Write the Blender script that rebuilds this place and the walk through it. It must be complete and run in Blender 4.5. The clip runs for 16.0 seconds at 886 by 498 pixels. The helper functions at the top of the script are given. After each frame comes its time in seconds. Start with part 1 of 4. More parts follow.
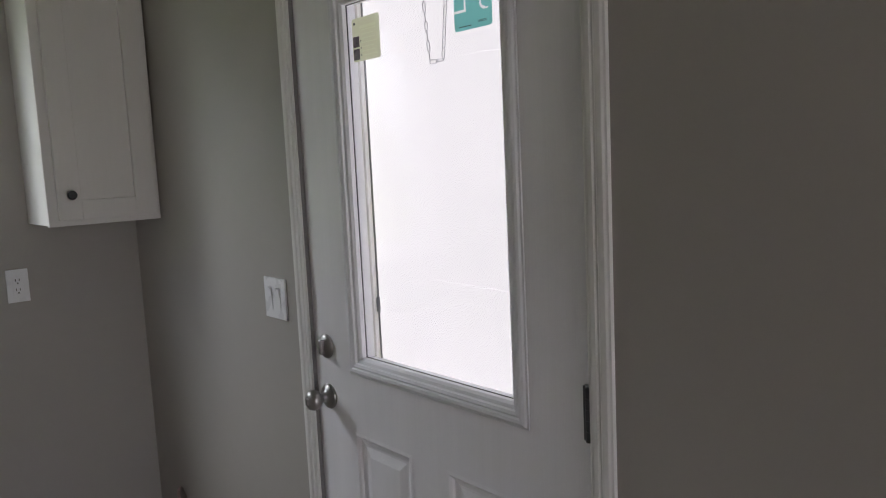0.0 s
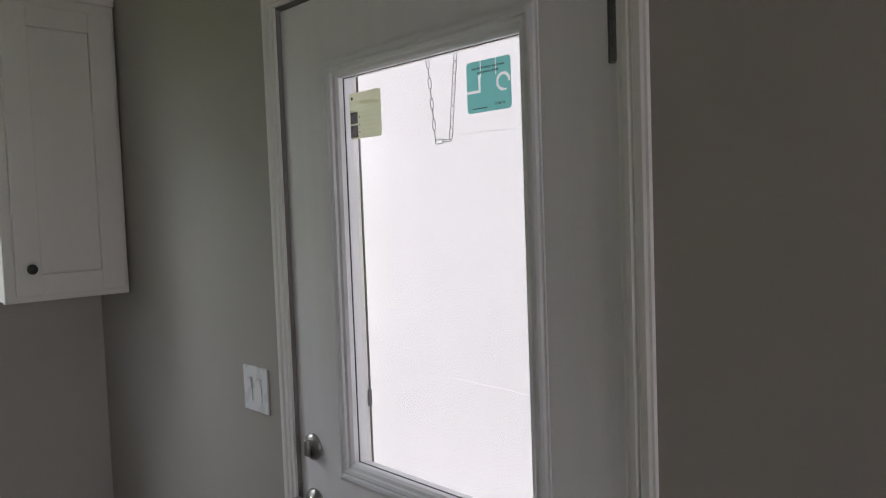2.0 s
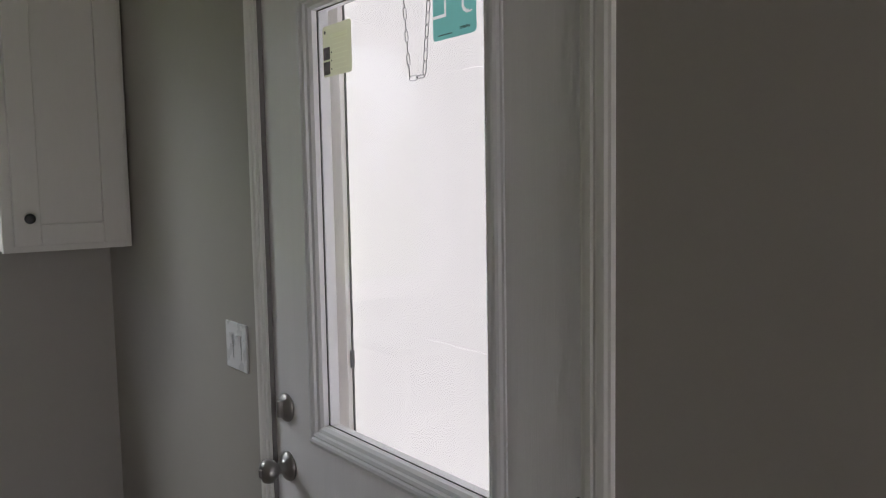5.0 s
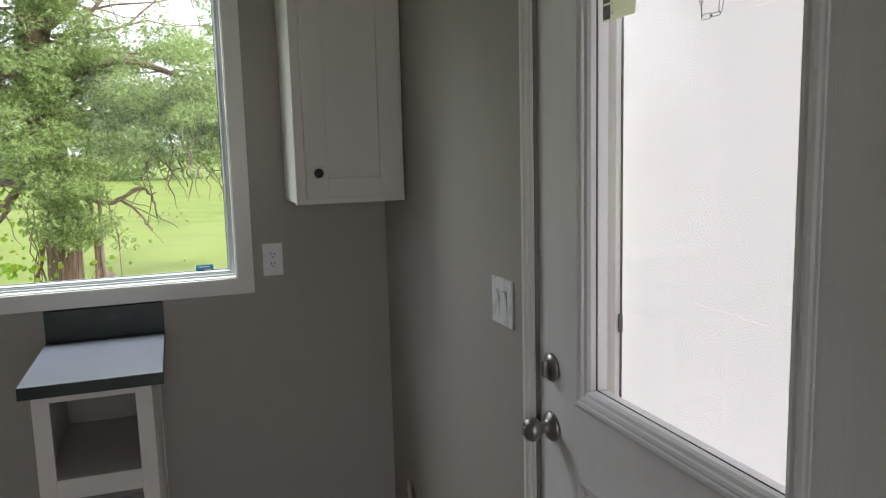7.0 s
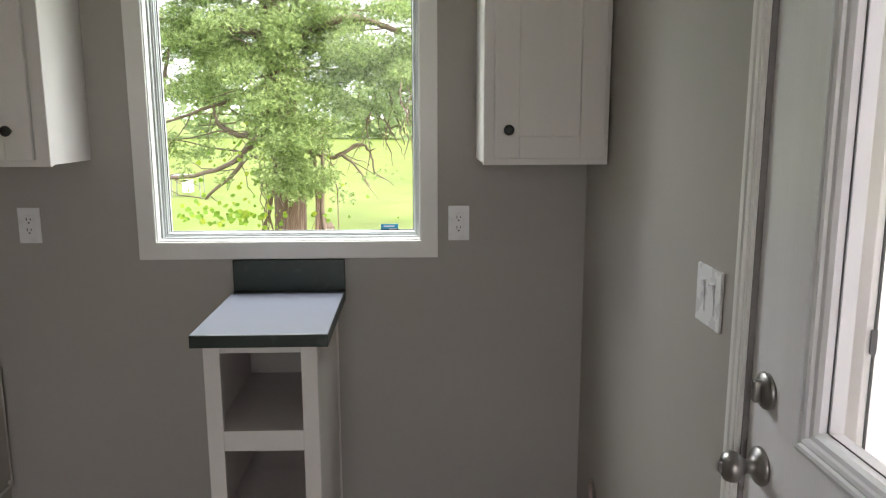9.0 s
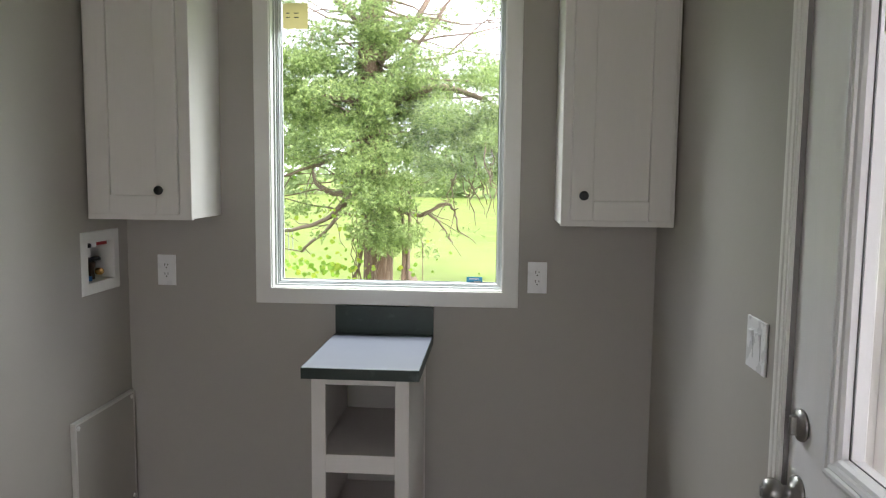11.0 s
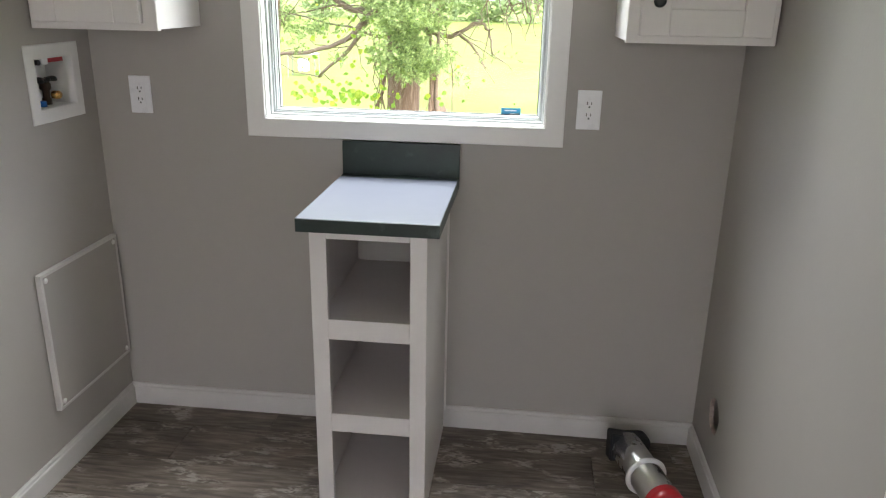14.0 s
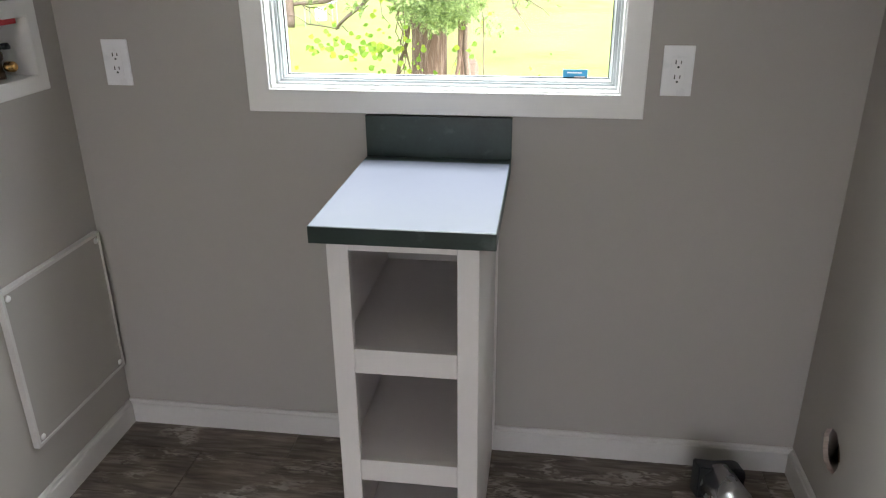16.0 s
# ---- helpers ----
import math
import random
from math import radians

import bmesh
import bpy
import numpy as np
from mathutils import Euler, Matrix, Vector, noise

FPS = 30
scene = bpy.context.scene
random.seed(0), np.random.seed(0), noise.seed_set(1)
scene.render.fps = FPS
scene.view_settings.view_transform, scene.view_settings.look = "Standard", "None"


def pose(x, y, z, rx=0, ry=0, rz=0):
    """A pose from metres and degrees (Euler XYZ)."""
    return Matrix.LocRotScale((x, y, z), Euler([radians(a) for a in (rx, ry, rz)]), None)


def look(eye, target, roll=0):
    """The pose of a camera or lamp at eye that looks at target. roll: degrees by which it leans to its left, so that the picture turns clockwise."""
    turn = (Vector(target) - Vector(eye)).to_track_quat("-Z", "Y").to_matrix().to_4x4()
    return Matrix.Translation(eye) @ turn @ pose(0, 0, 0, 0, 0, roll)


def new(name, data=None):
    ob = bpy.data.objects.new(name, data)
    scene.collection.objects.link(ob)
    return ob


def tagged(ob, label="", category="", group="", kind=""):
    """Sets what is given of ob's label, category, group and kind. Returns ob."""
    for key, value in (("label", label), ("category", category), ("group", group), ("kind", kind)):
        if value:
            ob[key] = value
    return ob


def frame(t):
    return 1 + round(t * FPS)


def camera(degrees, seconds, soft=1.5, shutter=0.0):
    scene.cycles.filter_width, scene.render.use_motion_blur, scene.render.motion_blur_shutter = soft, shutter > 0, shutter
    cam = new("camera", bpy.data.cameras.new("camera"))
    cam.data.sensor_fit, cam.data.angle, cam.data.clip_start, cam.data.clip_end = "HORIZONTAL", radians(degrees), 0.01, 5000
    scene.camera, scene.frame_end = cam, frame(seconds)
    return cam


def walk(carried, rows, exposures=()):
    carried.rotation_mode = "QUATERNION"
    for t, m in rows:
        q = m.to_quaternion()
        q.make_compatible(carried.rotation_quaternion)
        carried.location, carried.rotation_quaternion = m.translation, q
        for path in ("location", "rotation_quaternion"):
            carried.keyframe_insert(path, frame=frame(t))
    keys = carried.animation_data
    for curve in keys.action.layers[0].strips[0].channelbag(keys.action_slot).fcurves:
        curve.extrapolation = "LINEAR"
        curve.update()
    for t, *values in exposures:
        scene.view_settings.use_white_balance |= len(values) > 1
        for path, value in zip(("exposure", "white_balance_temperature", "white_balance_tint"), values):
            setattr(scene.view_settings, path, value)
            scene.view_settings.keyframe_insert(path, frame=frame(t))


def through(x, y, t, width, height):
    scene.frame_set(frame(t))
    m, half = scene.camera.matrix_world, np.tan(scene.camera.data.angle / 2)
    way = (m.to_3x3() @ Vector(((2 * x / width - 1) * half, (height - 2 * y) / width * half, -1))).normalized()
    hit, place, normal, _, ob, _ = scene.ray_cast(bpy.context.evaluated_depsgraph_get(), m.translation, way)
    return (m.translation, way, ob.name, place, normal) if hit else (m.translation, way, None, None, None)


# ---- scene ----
cam = camera(61.4, 16.0, soft=1.2)
PATH = [
    (0, (-1.012, -2.961, 1.487), (0.295, -1.466, 1.251), -2.7),
    (0.5, (-0.964, -2.957, 1.494), (0.318, -1.433, 1.303), -3.3),
    (1, (-0.954, -2.954, 1.5), (0.324, -1.422, 1.351), -3.1),
    (1.5, (-0.953, -2.903, 1.543), (0.371, -1.407, 1.445), -2.7),
    (2, (-0.96, -2.791, 1.57), (0.422, -1.349, 1.46), -2.1),
    (2.5, (-0.97, -2.73, 1.544), (0.452, -1.33, 1.403), -1.5),
    (3, (-0.942, -2.727, 1.534), (0.481, -1.327, 1.404), -1.3),
    (3.2, (-0.921, -2.734, 1.535), (0.493, -1.325, 1.404), -1.4),
    (5.3, (-0.71, -2.809, 1.493), (0.475, -1.207, 1.322), -1.3),
    (5.5, (-0.696, -2.802, 1.487), (0.432, -1.159, 1.318), -1.7),
    (6, (-0.707, -2.82, 1.508), (0.247, -1.072, 1.318), -2.6),
    (6.5, (-0.718, -2.811, 1.514), (0.064, -0.983, 1.298), -2.3),
    (7, (-0.741, -2.731, 1.503), (-0.078, -0.863, 1.233), -1.5),
    (7.5, (-0.78, -2.567, 1.49), (-0.203, -0.677, 1.18), -0.8),
    (8, (-0.788, -2.474, 1.494), (-0.341, -0.551, 1.173), -0.6),
    (8.5, (-0.682, -2.47, 1.485), (-0.428, -0.512, 1.165), -0.3),
    (9, (-0.575, -2.474, 1.47), (-0.5, -0.507, 1.119), -0.1),
    (9.5, (-0.572, -2.541, 1.466), (-0.622, -0.575, 1.1), 0.2),
    (10, (-0.62, -2.676, 1.475), (-0.739, -0.707, 1.145), 0.6),
    (10.2, (-0.619, -2.714, 1.487), (-0.759, -0.742, 1.187), 0.7),
    (12.3, (-0.533, -2.77, 1.498), (-0.654, -0.778, 1.366), 0.3),
    (12.5, (-0.526, -2.692, 1.508), (-0.671, -0.709, 1.297), 0.4),
    (13, (-0.484, -2.512, 1.484), (-0.695, -0.558, 1.112), 0.3),
    (13.5, (-0.5, -2.412, 1.455), (-0.734, -0.499, 0.921), 0.5),
    (14, (-0.613, -2.287, 1.43), (-0.816, -0.403, 0.79), 1.1),
    (14.5, (-0.753, -2.156, 1.426), (-0.907, -0.294, 0.711), 1.5),
    (15, (-0.798, -2.069, 1.416), (-0.959, -0.234, 0.637), 1.2),
    (15.5, (-0.77, -1.917, 1.395), (-0.981, -0.099, 0.589), 0.4),
    (16, (-0.729, -1.839, 1.408), (-0.987, -0.01, 0.64), -0.5),
]
EXPOSURES = [(0.0, 1.83, 6150, 17), (2.0, 1.73, 6150, 17), (2.5, 1.58, 6150, 17), (3.0, 1.48, 6150, 17), (5.5, 1.65, 6280, 15), (7.0, 1.63, 6320, 14), (8.0, 1.72, 6550, 14), (9.0, 2.2, 6520, 15), (10.0, 2.4, 6380, 14), (12.5, 1.88, 6320, 13), (13.0, 2.2, 6350, 14), (14.0, 2.76, 6330, 15), (15.0, 2.63, 6350, 15), (16.0, 2.78, 6200, 15)]
walk(cam, [(t, look(eye, target, roll)) for t, eye, target, roll in PATH], EXPOSURES)

# ---------- world, sun, exposure ----------
world = bpy.data.worlds.new("sky")
scene.world = world
world.use_nodes = True
wn = world.node_tree
sky = wn.nodes.new("ShaderNodeTexSky")
sky.sky_type = "NISHITA"
sky.sun_disc = False
sky.sun_elevation, sky.sun_rotation = radians(46), radians(126)
sky.air_density, sky.dust_density, sky.ozone_density = 1.0, 8.0, 1.0
wn.nodes["Background"].inputs["Strength"].default_value = 0.15
# thin bright cloud over the blue
cloud = wn.nodes.new("ShaderNodeMix")
cloud.data_type = "RGBA"
cloud.inputs["Factor"].default_value = 0.65
cloud.inputs["B"].default_value = (7.6, 7.8, 8.1, 1)
wn.links.new(sky.outputs["Color"], cloud.inputs["A"])
wn.links.new(cloud.outputs["Result"], wn.nodes["Background"].inputs["Color"])
sun_data = bpy.data.lights.new("sun", "SUN")
sun_data.energy, sun_data.angle, sun_data.color = 2.0, radians(25), (1.0, 0.96, 0.9)
sun = new("sun", sun_data)
sun.matrix_world = look((7, -5, 9), (0, 0, 0))
# added area lamp above the garden window, standing in for brighter sky
sky_lamp = bpy.data.lights.new("window_fill_lamp", "AREA")
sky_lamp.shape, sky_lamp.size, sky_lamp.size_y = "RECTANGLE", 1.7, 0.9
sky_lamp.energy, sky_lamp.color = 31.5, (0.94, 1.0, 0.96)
new("window_fill_lamp", sky_lamp).matrix_world = look((-0.992, 0.78, 2.80), (-0.992, -0.6, 1.25))

# ---------- materials ----------
def material(name, color, rough=0.5, metal=0.0, var=0.06, scale=6.0, bump=0.0, bump_scale=200.0, spec=0.5, stretch=(1, 1, 1), second=None, patch=(0.45, 0.6), per_object=0.0):
    """A surface with a base colour that varies at two scales, and fine relief."""
    m = bpy.data.materials.new(name)
    m.use_nodes = True
    nt = m.node_tree
    n, l = nt.nodes, nt.links
    b = n["Principled BSDF"]
    b.inputs["Metallic"].default_value = metal
    b.inputs["Specular IOR Level"].default_value = spec
    co = n.new("ShaderNodeTexCoord")
    mp = n.new("ShaderNodeMapping")
    mp.inputs["Scale"].default_value = stretch
    l.new(co.outputs["Object"], mp.inputs["Vector"])
    big = n.new("ShaderNodeTexNoise")
    big.inputs["Scale"].default_value, big.inputs["Detail"].default_value = scale, 4
    fine = n.new("ShaderNodeTexNoise")
    fine.inputs["Scale"].default_value, fine.inputs["Detail"].default_value = scale * 14, 3
    for t in (big, fine):
        l.new(mp.outputs["Vector"], t.inputs["Vector"])
    add = n.new("ShaderNodeMath")
    add.operation = "MULTIPLY_ADD"
    l.new(fine.outputs["Fac"], add.inputs[0])
    add.inputs[1].default_value = 0.4
    l.new(big.outputs["Fac"], add.inputs[2])
    ramp = n.new("ShaderNodeMapRange")
    l.new(add.outputs[0], ramp.inputs["Value"])
    ramp.inputs["From Min"].default_value, ramp.inputs["From Max"].default_value = 0.4, 1.0
    ramp.inputs["To Min"].default_value, ramp.inputs["To Max"].default_value = 1 - var, 1 + var
    mul = n.new("ShaderNodeVectorMath")
    mul.operation = "SCALE"
    l.new(ramp.outputs[0], mul.inputs["Scale"])
    mul.inputs[0].default_value = color
    out = mul.outputs[0]
    if second:
        pn = n.new("ShaderNodeTexNoise")
        pn.inputs["Scale"].default_value, pn.inputs["Detail"].default_value = scale * 2.3, 6
        l.new(mp.outputs["Vector"], pn.inputs["Vector"])
        pr = n.new("ShaderNodeMapRange")
        l.new(pn.outputs["Fac"], pr.inputs["Value"])
        pr.inputs["From Min"].default_value, pr.inputs["From Max"].default_value = patch
        mix = n.new("ShaderNodeMix")
        mix.data_type = "RGBA"
        l.new(pr.outputs[0], mix.inputs["Factor"])
        l.new(out, mix.inputs["A"])
        mix.inputs["B"].default_value = (*second, 1)
        out = mix.outputs["Result"]
    if per_object:
        oi = n.new("ShaderNodeObjectInfo")
        orr = n.new("ShaderNodeMapRange")
        l.new(oi.outputs["Random"], orr.inputs["Value"])
        orr.inputs["To Min"].default_value, orr.inputs["To Max"].default_value = 1 - per_object, 1 + per_object
        sc = n.new("ShaderNodeVectorMath")
        sc.operation = "SCALE"
        l.new(out, sc.inputs[0])
        l.new(orr.outputs[0], sc.inputs["Scale"])
        out = sc.outputs[0]
    l.new(out, b.inputs["Base Color"])
    rr = n.new("ShaderNodeMapRange")
    l.new(big.outputs["Fac"], rr.inputs["Value"])
    rr.inputs["To Min"].default_value, rr.inputs["To Max"].default_value = rough * 0.85, min(1, rough * 1.15)
    l.new(rr.outputs[0], b.inputs["Roughness"])
    if bump:
        bn = n.new("ShaderNodeTexNoise")
        bn.inputs["Scale"].default_value, bn.inputs["Detail"].default_value = bump_scale, 3
        l.new(mp.outputs["Vector"], bn.inputs["Vector"])
        bp = n.new("ShaderNodeBump")
        bp.inputs["Strength"].default_value, bp.inputs["Distance"].default_value = bump, 0.002
        l.new(bn.outputs["Fac"], bp.inputs["Height"])
        l.new(bp.outputs["Normal"], b.inputs["Normal"])
    return m


WALL = material("greige_wall_paint", (0.406, 0.381, 0.348), 0.55, var=0.03, scale=1.2, bump=0.12, bump_scale=140, spec=0.35)
CEIL = material("white_ceiling_paint", (0.78, 0.77, 0.74), 0.8, var=0.02, bump=0.3, bump_scale=90)
# jamb colour is darkened to hold the shade of the door reveal
JAMB = material("shade_tinted_jamb", (0.25, 0.235, 0.232), 0.6, var=0.05, scale=5)
GASKET = material("dark_gasket", (0.07, 0.07, 0.075), 0.5)
TRIM = material("white_trim_paint", (0.80, 0.785, 0.76), 0.42, var=0.025, scale=5, bump=0.05, bump_scale=60)
BASE = material("off_white_baseboard_paint", (0.60, 0.58, 0.555), 0.45, var=0.05, scale=5, bump=0.05, bump_scale=60)
CAB = material("white_cabinet_paint", (0.72, 0.69, 0.665), 0.42, var=0.03, scale=3, bump=0.05, bump_scale=80, stretch=(3, 3, 0.4))
DOOR = material("white_fibreglass_door", (0.845, 0.830, 0.850), 0.38, var=0.03, scale=5, bump=0.3, bump_scale=90, stretch=(4, 4, 0.12))
LITE = material("white_moulded_plastic", (0.82, 0.82, 0.845), 0.3, var=0.02, scale=8)
# white vinyl, dimmed in its colour to offset the lamp over the window
VINYL = material("dimmed_white_vinyl", (0.48, 0.50, 0.50), 0.3, var=0.02, scale=8)
PLATE = material("white_switch_plastic", (0.82, 0.82, 0.835), 0.28, var=0.015, scale=20)
GAP_GREY = material("shadowed_gap", (0.30, 0.30, 0.30), 0.6)
SLOT = material("dark_slot", (0.02, 0.02, 0.02), 0.6)
NICKEL = material("satin_nickel", (0.34, 0.325, 0.315), 0.34, metal=1.0, var=0.06, scale=40)
STEEL = material("hinge_steel", (0.13, 0.13, 0.135), 0.4, metal=1.0, var=0.1, scale=60)
BLACK = material("black_knob_metal", (0.018, 0.018, 0.018), 0.35, var=0.2, scale=60)
LAMINATE = material("dark_green_laminate", (0.016, 0.031, 0.025), 0.34, var=0.35, scale=9, bump=0.03, bump_scale=300, second=(0.062, 0.084, 0.074), patch=(0.58, 0.74), spec=0.45)
SHELF_IN = material("taupe_shelf_lining", (0.72, 0.67, 0.655), 0.5, var=0.04, scale=4)
BLACK_PLASTIC = material("black_plastic", (0.018, 0.02, 0.024), 0.42, var=0.15, scale=30)
ALU = material("galvanised_metal", (0.62, 0.61, 0.60), 0.28, metal=1.0, var=0.12, scale=12, stretch=(1, 1, 1))
RED = material("red_plastic", (0.42, 0.018, 0.025), 0.35, var=0.08, scale=20)
BLUE = material("blue_plastic", (0.02, 0.16, 0.5), 0.35, var=0.08, scale=20)
WHITE_PLASTIC = material("white_plastic", (0.78, 0.77, 0.75), 0.35, var=0.03, scale=20)
BRASS = material("brass", (0.75, 0.45, 0.16), 0.25, metal=1.0, var=0.1, scale=50)
GYPSUM = material("broken_gypsum", (0.55, 0.45, 0.40), 0.9, var=0.2, scale=60, bump=0.4)
CAVITY = material("brown_sheathing", (0.06, 0.035, 0.028), 0.9, var=0.3, scale=30, bump=0.4)

INK = material("dark_ink", (0.04, 0.05, 0.05), 0.6)
PHOTO = material("photo_print", (0.16, 0.12, 0.14), 0.4, var=0.7, scale=60)
WHITE_INK = material("white_ink", (0.75, 0.78, 0.78), 0.6)
BLUE_FILM = material("blue_sticker", (0.03, 0.30, 0.55), 0.35, var=0.05, scale=40)
WIRE = material("grey_wire", (0.26, 0.26, 0.28), 0.4, metal=0.6)
BARK = material("cedar_bark", (0.135, 0.085, 0.062), 0.9, var=0.35, scale=5, bump=1.0, bump_scale=16, stretch=(5, 5, 0.5), second=(0.27, 0.20, 0.16), patch=(0.5, 0.7))
DEADWOOD = material("weathered_wood", (0.17, 0.125, 0.10), 0.85, var=0.3, scale=8, bump=0.6, bump_scale=40, stretch=(1, 1, 1))
GRASS = material("lawn", (0.108, 0.146, 0.033), 0.9, var=0.25, scale=0.5, second=(0.132, 0.165, 0.048), patch=(0.4, 0.7), spec=0.1)


def leafy(name, color, var, light):
    """Leaves: each island of its own tone, some light passing through."""
    m = bpy.data.materials.new(name)
    m.use_nodes = True
    n, l = m.node_tree.nodes, m.node_tree.links
    b = n["Principled BSDF"]
    geo = n.new("ShaderNodeNewGeometry")
    ramp = n.new("ShaderNodeValToRGB")
    e = ramp.color_ramp.elements
    e[0].color = (color[0] * (1 - var), color[1] * (1 - var), color[2] * (1 - var), 1)
    e[1].color = (*light, 1)
    mid = ramp.color_ramp.elements.new(0.6)
    mid.color = (*color, 1)
    l.new(geo.outputs["Random Per Island"], ramp.inputs["Fac"])
    l.new(ramp.outputs[0], b.inputs["Base Color"])
    b.inputs["Roughness"].default_value = 0.6
    b.inputs["Specular IOR Level"].default_value = 0.25
    tr = n.new("ShaderNodeBsdfTranslucent")
    l.new(ramp.outputs[0], tr.inputs["Color"])
    mix = n.new("ShaderNodeMixShader")
    mix.inputs[0].default_value = 0.62
    l.new(b.outputs[0], mix.inputs[1])
    l.new(tr.outputs[0], mix.inputs[2])
    l.new(mix.outputs[0], n["Material Output"].inputs["Surface"])
    return m


CEDAR = leafy("cedar_foliage", (0.265, 0.365, 0.150), 0.66, (0.53, 0.64, 0.26))
VINE = leafy("vine_leaves", (0.22, 0.38, 0.05), 0.3, (0.42, 0.48, 0.06))
# far leaves are paled, with the haze of distance painted into the colour
FAR_LEAF = leafy("far_foliage", (0.36, 0.45, 0.23), 0.2, (0.46, 0.55, 0.32))


def glass_material():
    m = bpy.data.materials.new("window_glass")
    m.use_nodes = True
    n, l = m.node_tree.nodes, m.node_tree.links
    n.remove(n["Principled BSDF"])
    fr = n.new("ShaderNodeFresnel")
    fr.inputs["IOR"].default_value = 1.33
    tr = n.new("ShaderNodeBsdfTransparent")
    tr.inputs["Color"].default_value = (0.97, 0.985, 0.975, 1)
    gl = n.new("ShaderNodeBsdfGlossy")
    gl.inputs["Roughness"].default_value = 0.02
    mix = n.new("ShaderNodeMixShader")
    l.new(fr.outputs[0], mix.inputs[0])
    l.new(tr.outputs[0], mix.inputs[1])
    l.new(gl.outputs[0], mix.inputs[2])
    l.new(mix.outputs[0], n["Material Output"].inputs["Surface"])
    return m


GLASS = glass_material()
CLEAR = bpy.data.materials.new("clear_glass_back")
CLEAR.use_nodes = True
CLEAR.node_tree.nodes.remove(CLEAR.node_tree.nodes["Principled BSDF"])
cl = CLEAR.node_tree.nodes.new("ShaderNodeBsdfTransparent")
cl.inputs["Color"].default_value = (0.98, 0.99, 0.985, 1)
CLEAR.node_tree.links.new(cl.outputs[0], CLEAR.node_tree.nodes["Material Output"].inputs["Surface"])


def pane_mesh(x0, y0, z0, x1, y1, z1, axis):
    """A thin sheet of glass; the room side carries the reflection."""
    bm = boxed(x0, y0, z0, x1, y1, z1)
    bmesh.ops.recalc_face_normals(bm, faces=bm.faces)
    for f in bm.faces:
        f.material_index = 0 if f.normal[axis] < -0.5 else 1
    return bm



def film_material():
    """Thin white plastic film: daylight passes through it."""
    m = bpy.data.materials.new("white_plastic_film")
    m.use_nodes = True
    n, l = m.node_tree.nodes, m.node_tree.links
    b = n["Principled BSDF"]
    b.inputs["Base Color"].default_value = (0.80, 0.79, 0.80, 1)
    b.inputs["Roughness"].default_value = 0.4
    tr = n.new("ShaderNodeBsdfTranslucent")
    ns = n.new("ShaderNodeTexNoise")
    ns.inputs["Scale"].default_value, ns.inputs["Detail"].default_value = 2.0, 3
    co = n.new("ShaderNodeTexCoord")
    l.new(co.outputs["Object"], ns.inputs["Vector"])
    rp = n.new("ShaderNodeValToRGB")
    rp.color_ramp.elements[0].color, rp.color_ramp.elements[1].color = (0.275, 0.262, 0.281, 1), (0.302, 0.288, 0.308, 1)
    l.new(ns.outputs["Fac"], rp.inputs["Fac"])
    l.new(rp.outputs[0], tr.inputs["Color"])
    mix = n.new("ShaderNodeMixShader")
    mix.inputs[0].default_value = 0.75
    l.new(b.outputs[0], mix.inputs[1])
    l.new(tr.outputs[0], mix.inputs[2])
    l.new(mix.outputs[0], n["Material Output"].inputs["Surface"])
    return m


FILM = film_material()


def paper_material(name, color, through, share):
    """Thin paper or film that lets some of the light behind it through."""
    m = bpy.data.materials.new(name)
    m.use_nodes = True
    n, l = m.node_tree.nodes, m.node_tree.links
    ns = n.new("ShaderNodeTexNoise")
    ns.inputs["Scale"].default_value, ns.inputs["Detail"].default_value = 40, 4
    tc = n.new("ShaderNodeTexCoord")
    l.new(tc.outputs["Object"], ns.inputs["Vector"])
    rp = n.new("ShaderNodeValToRGB")
    rp.color_ramp.elements[0].color = (*[c * 0.94 for c in color], 1)
    rp.color_ramp.elements[1].color = (*[min(1, c * 1.06) for c in color], 1)
    l.new(ns.outputs["Fac"], rp.inputs["Fac"])
    l.new(rp.outputs[0], n["Principled BSDF"].inputs["Base Color"])
    n["Principled BSDF"].inputs["Roughness"].default_value = 0.5
    tr = n.new("ShaderNodeBsdfTranslucent")
    tr.inputs["Color"].default_value = (*through, 1)
    mx = n.new("ShaderNodeMixShader")
    mx.inputs[0].default_value = share
    l.new(n["Principled BSDF"].outputs[0], mx.inputs[1])
    l.new(tr.outputs[0], mx.inputs[2])
    l.new(mx.outputs[0], n["Material Output"].inputs["Surface"])
    return m


PAPER = paper_material("pale_yellow_paper", (0.72, 0.66, 0.34), (0.30, 0.26, 0.11), 0.25)
PAPER_GREEN = paper_material("pale_green_paper", (0.72, 0.74, 0.57), (0.70, 0.73, 0.52), 0.6)
TEAL = paper_material("teal_paper", (0.16, 0.50, 0.48), (0.22, 0.60, 0.57), 0.65)


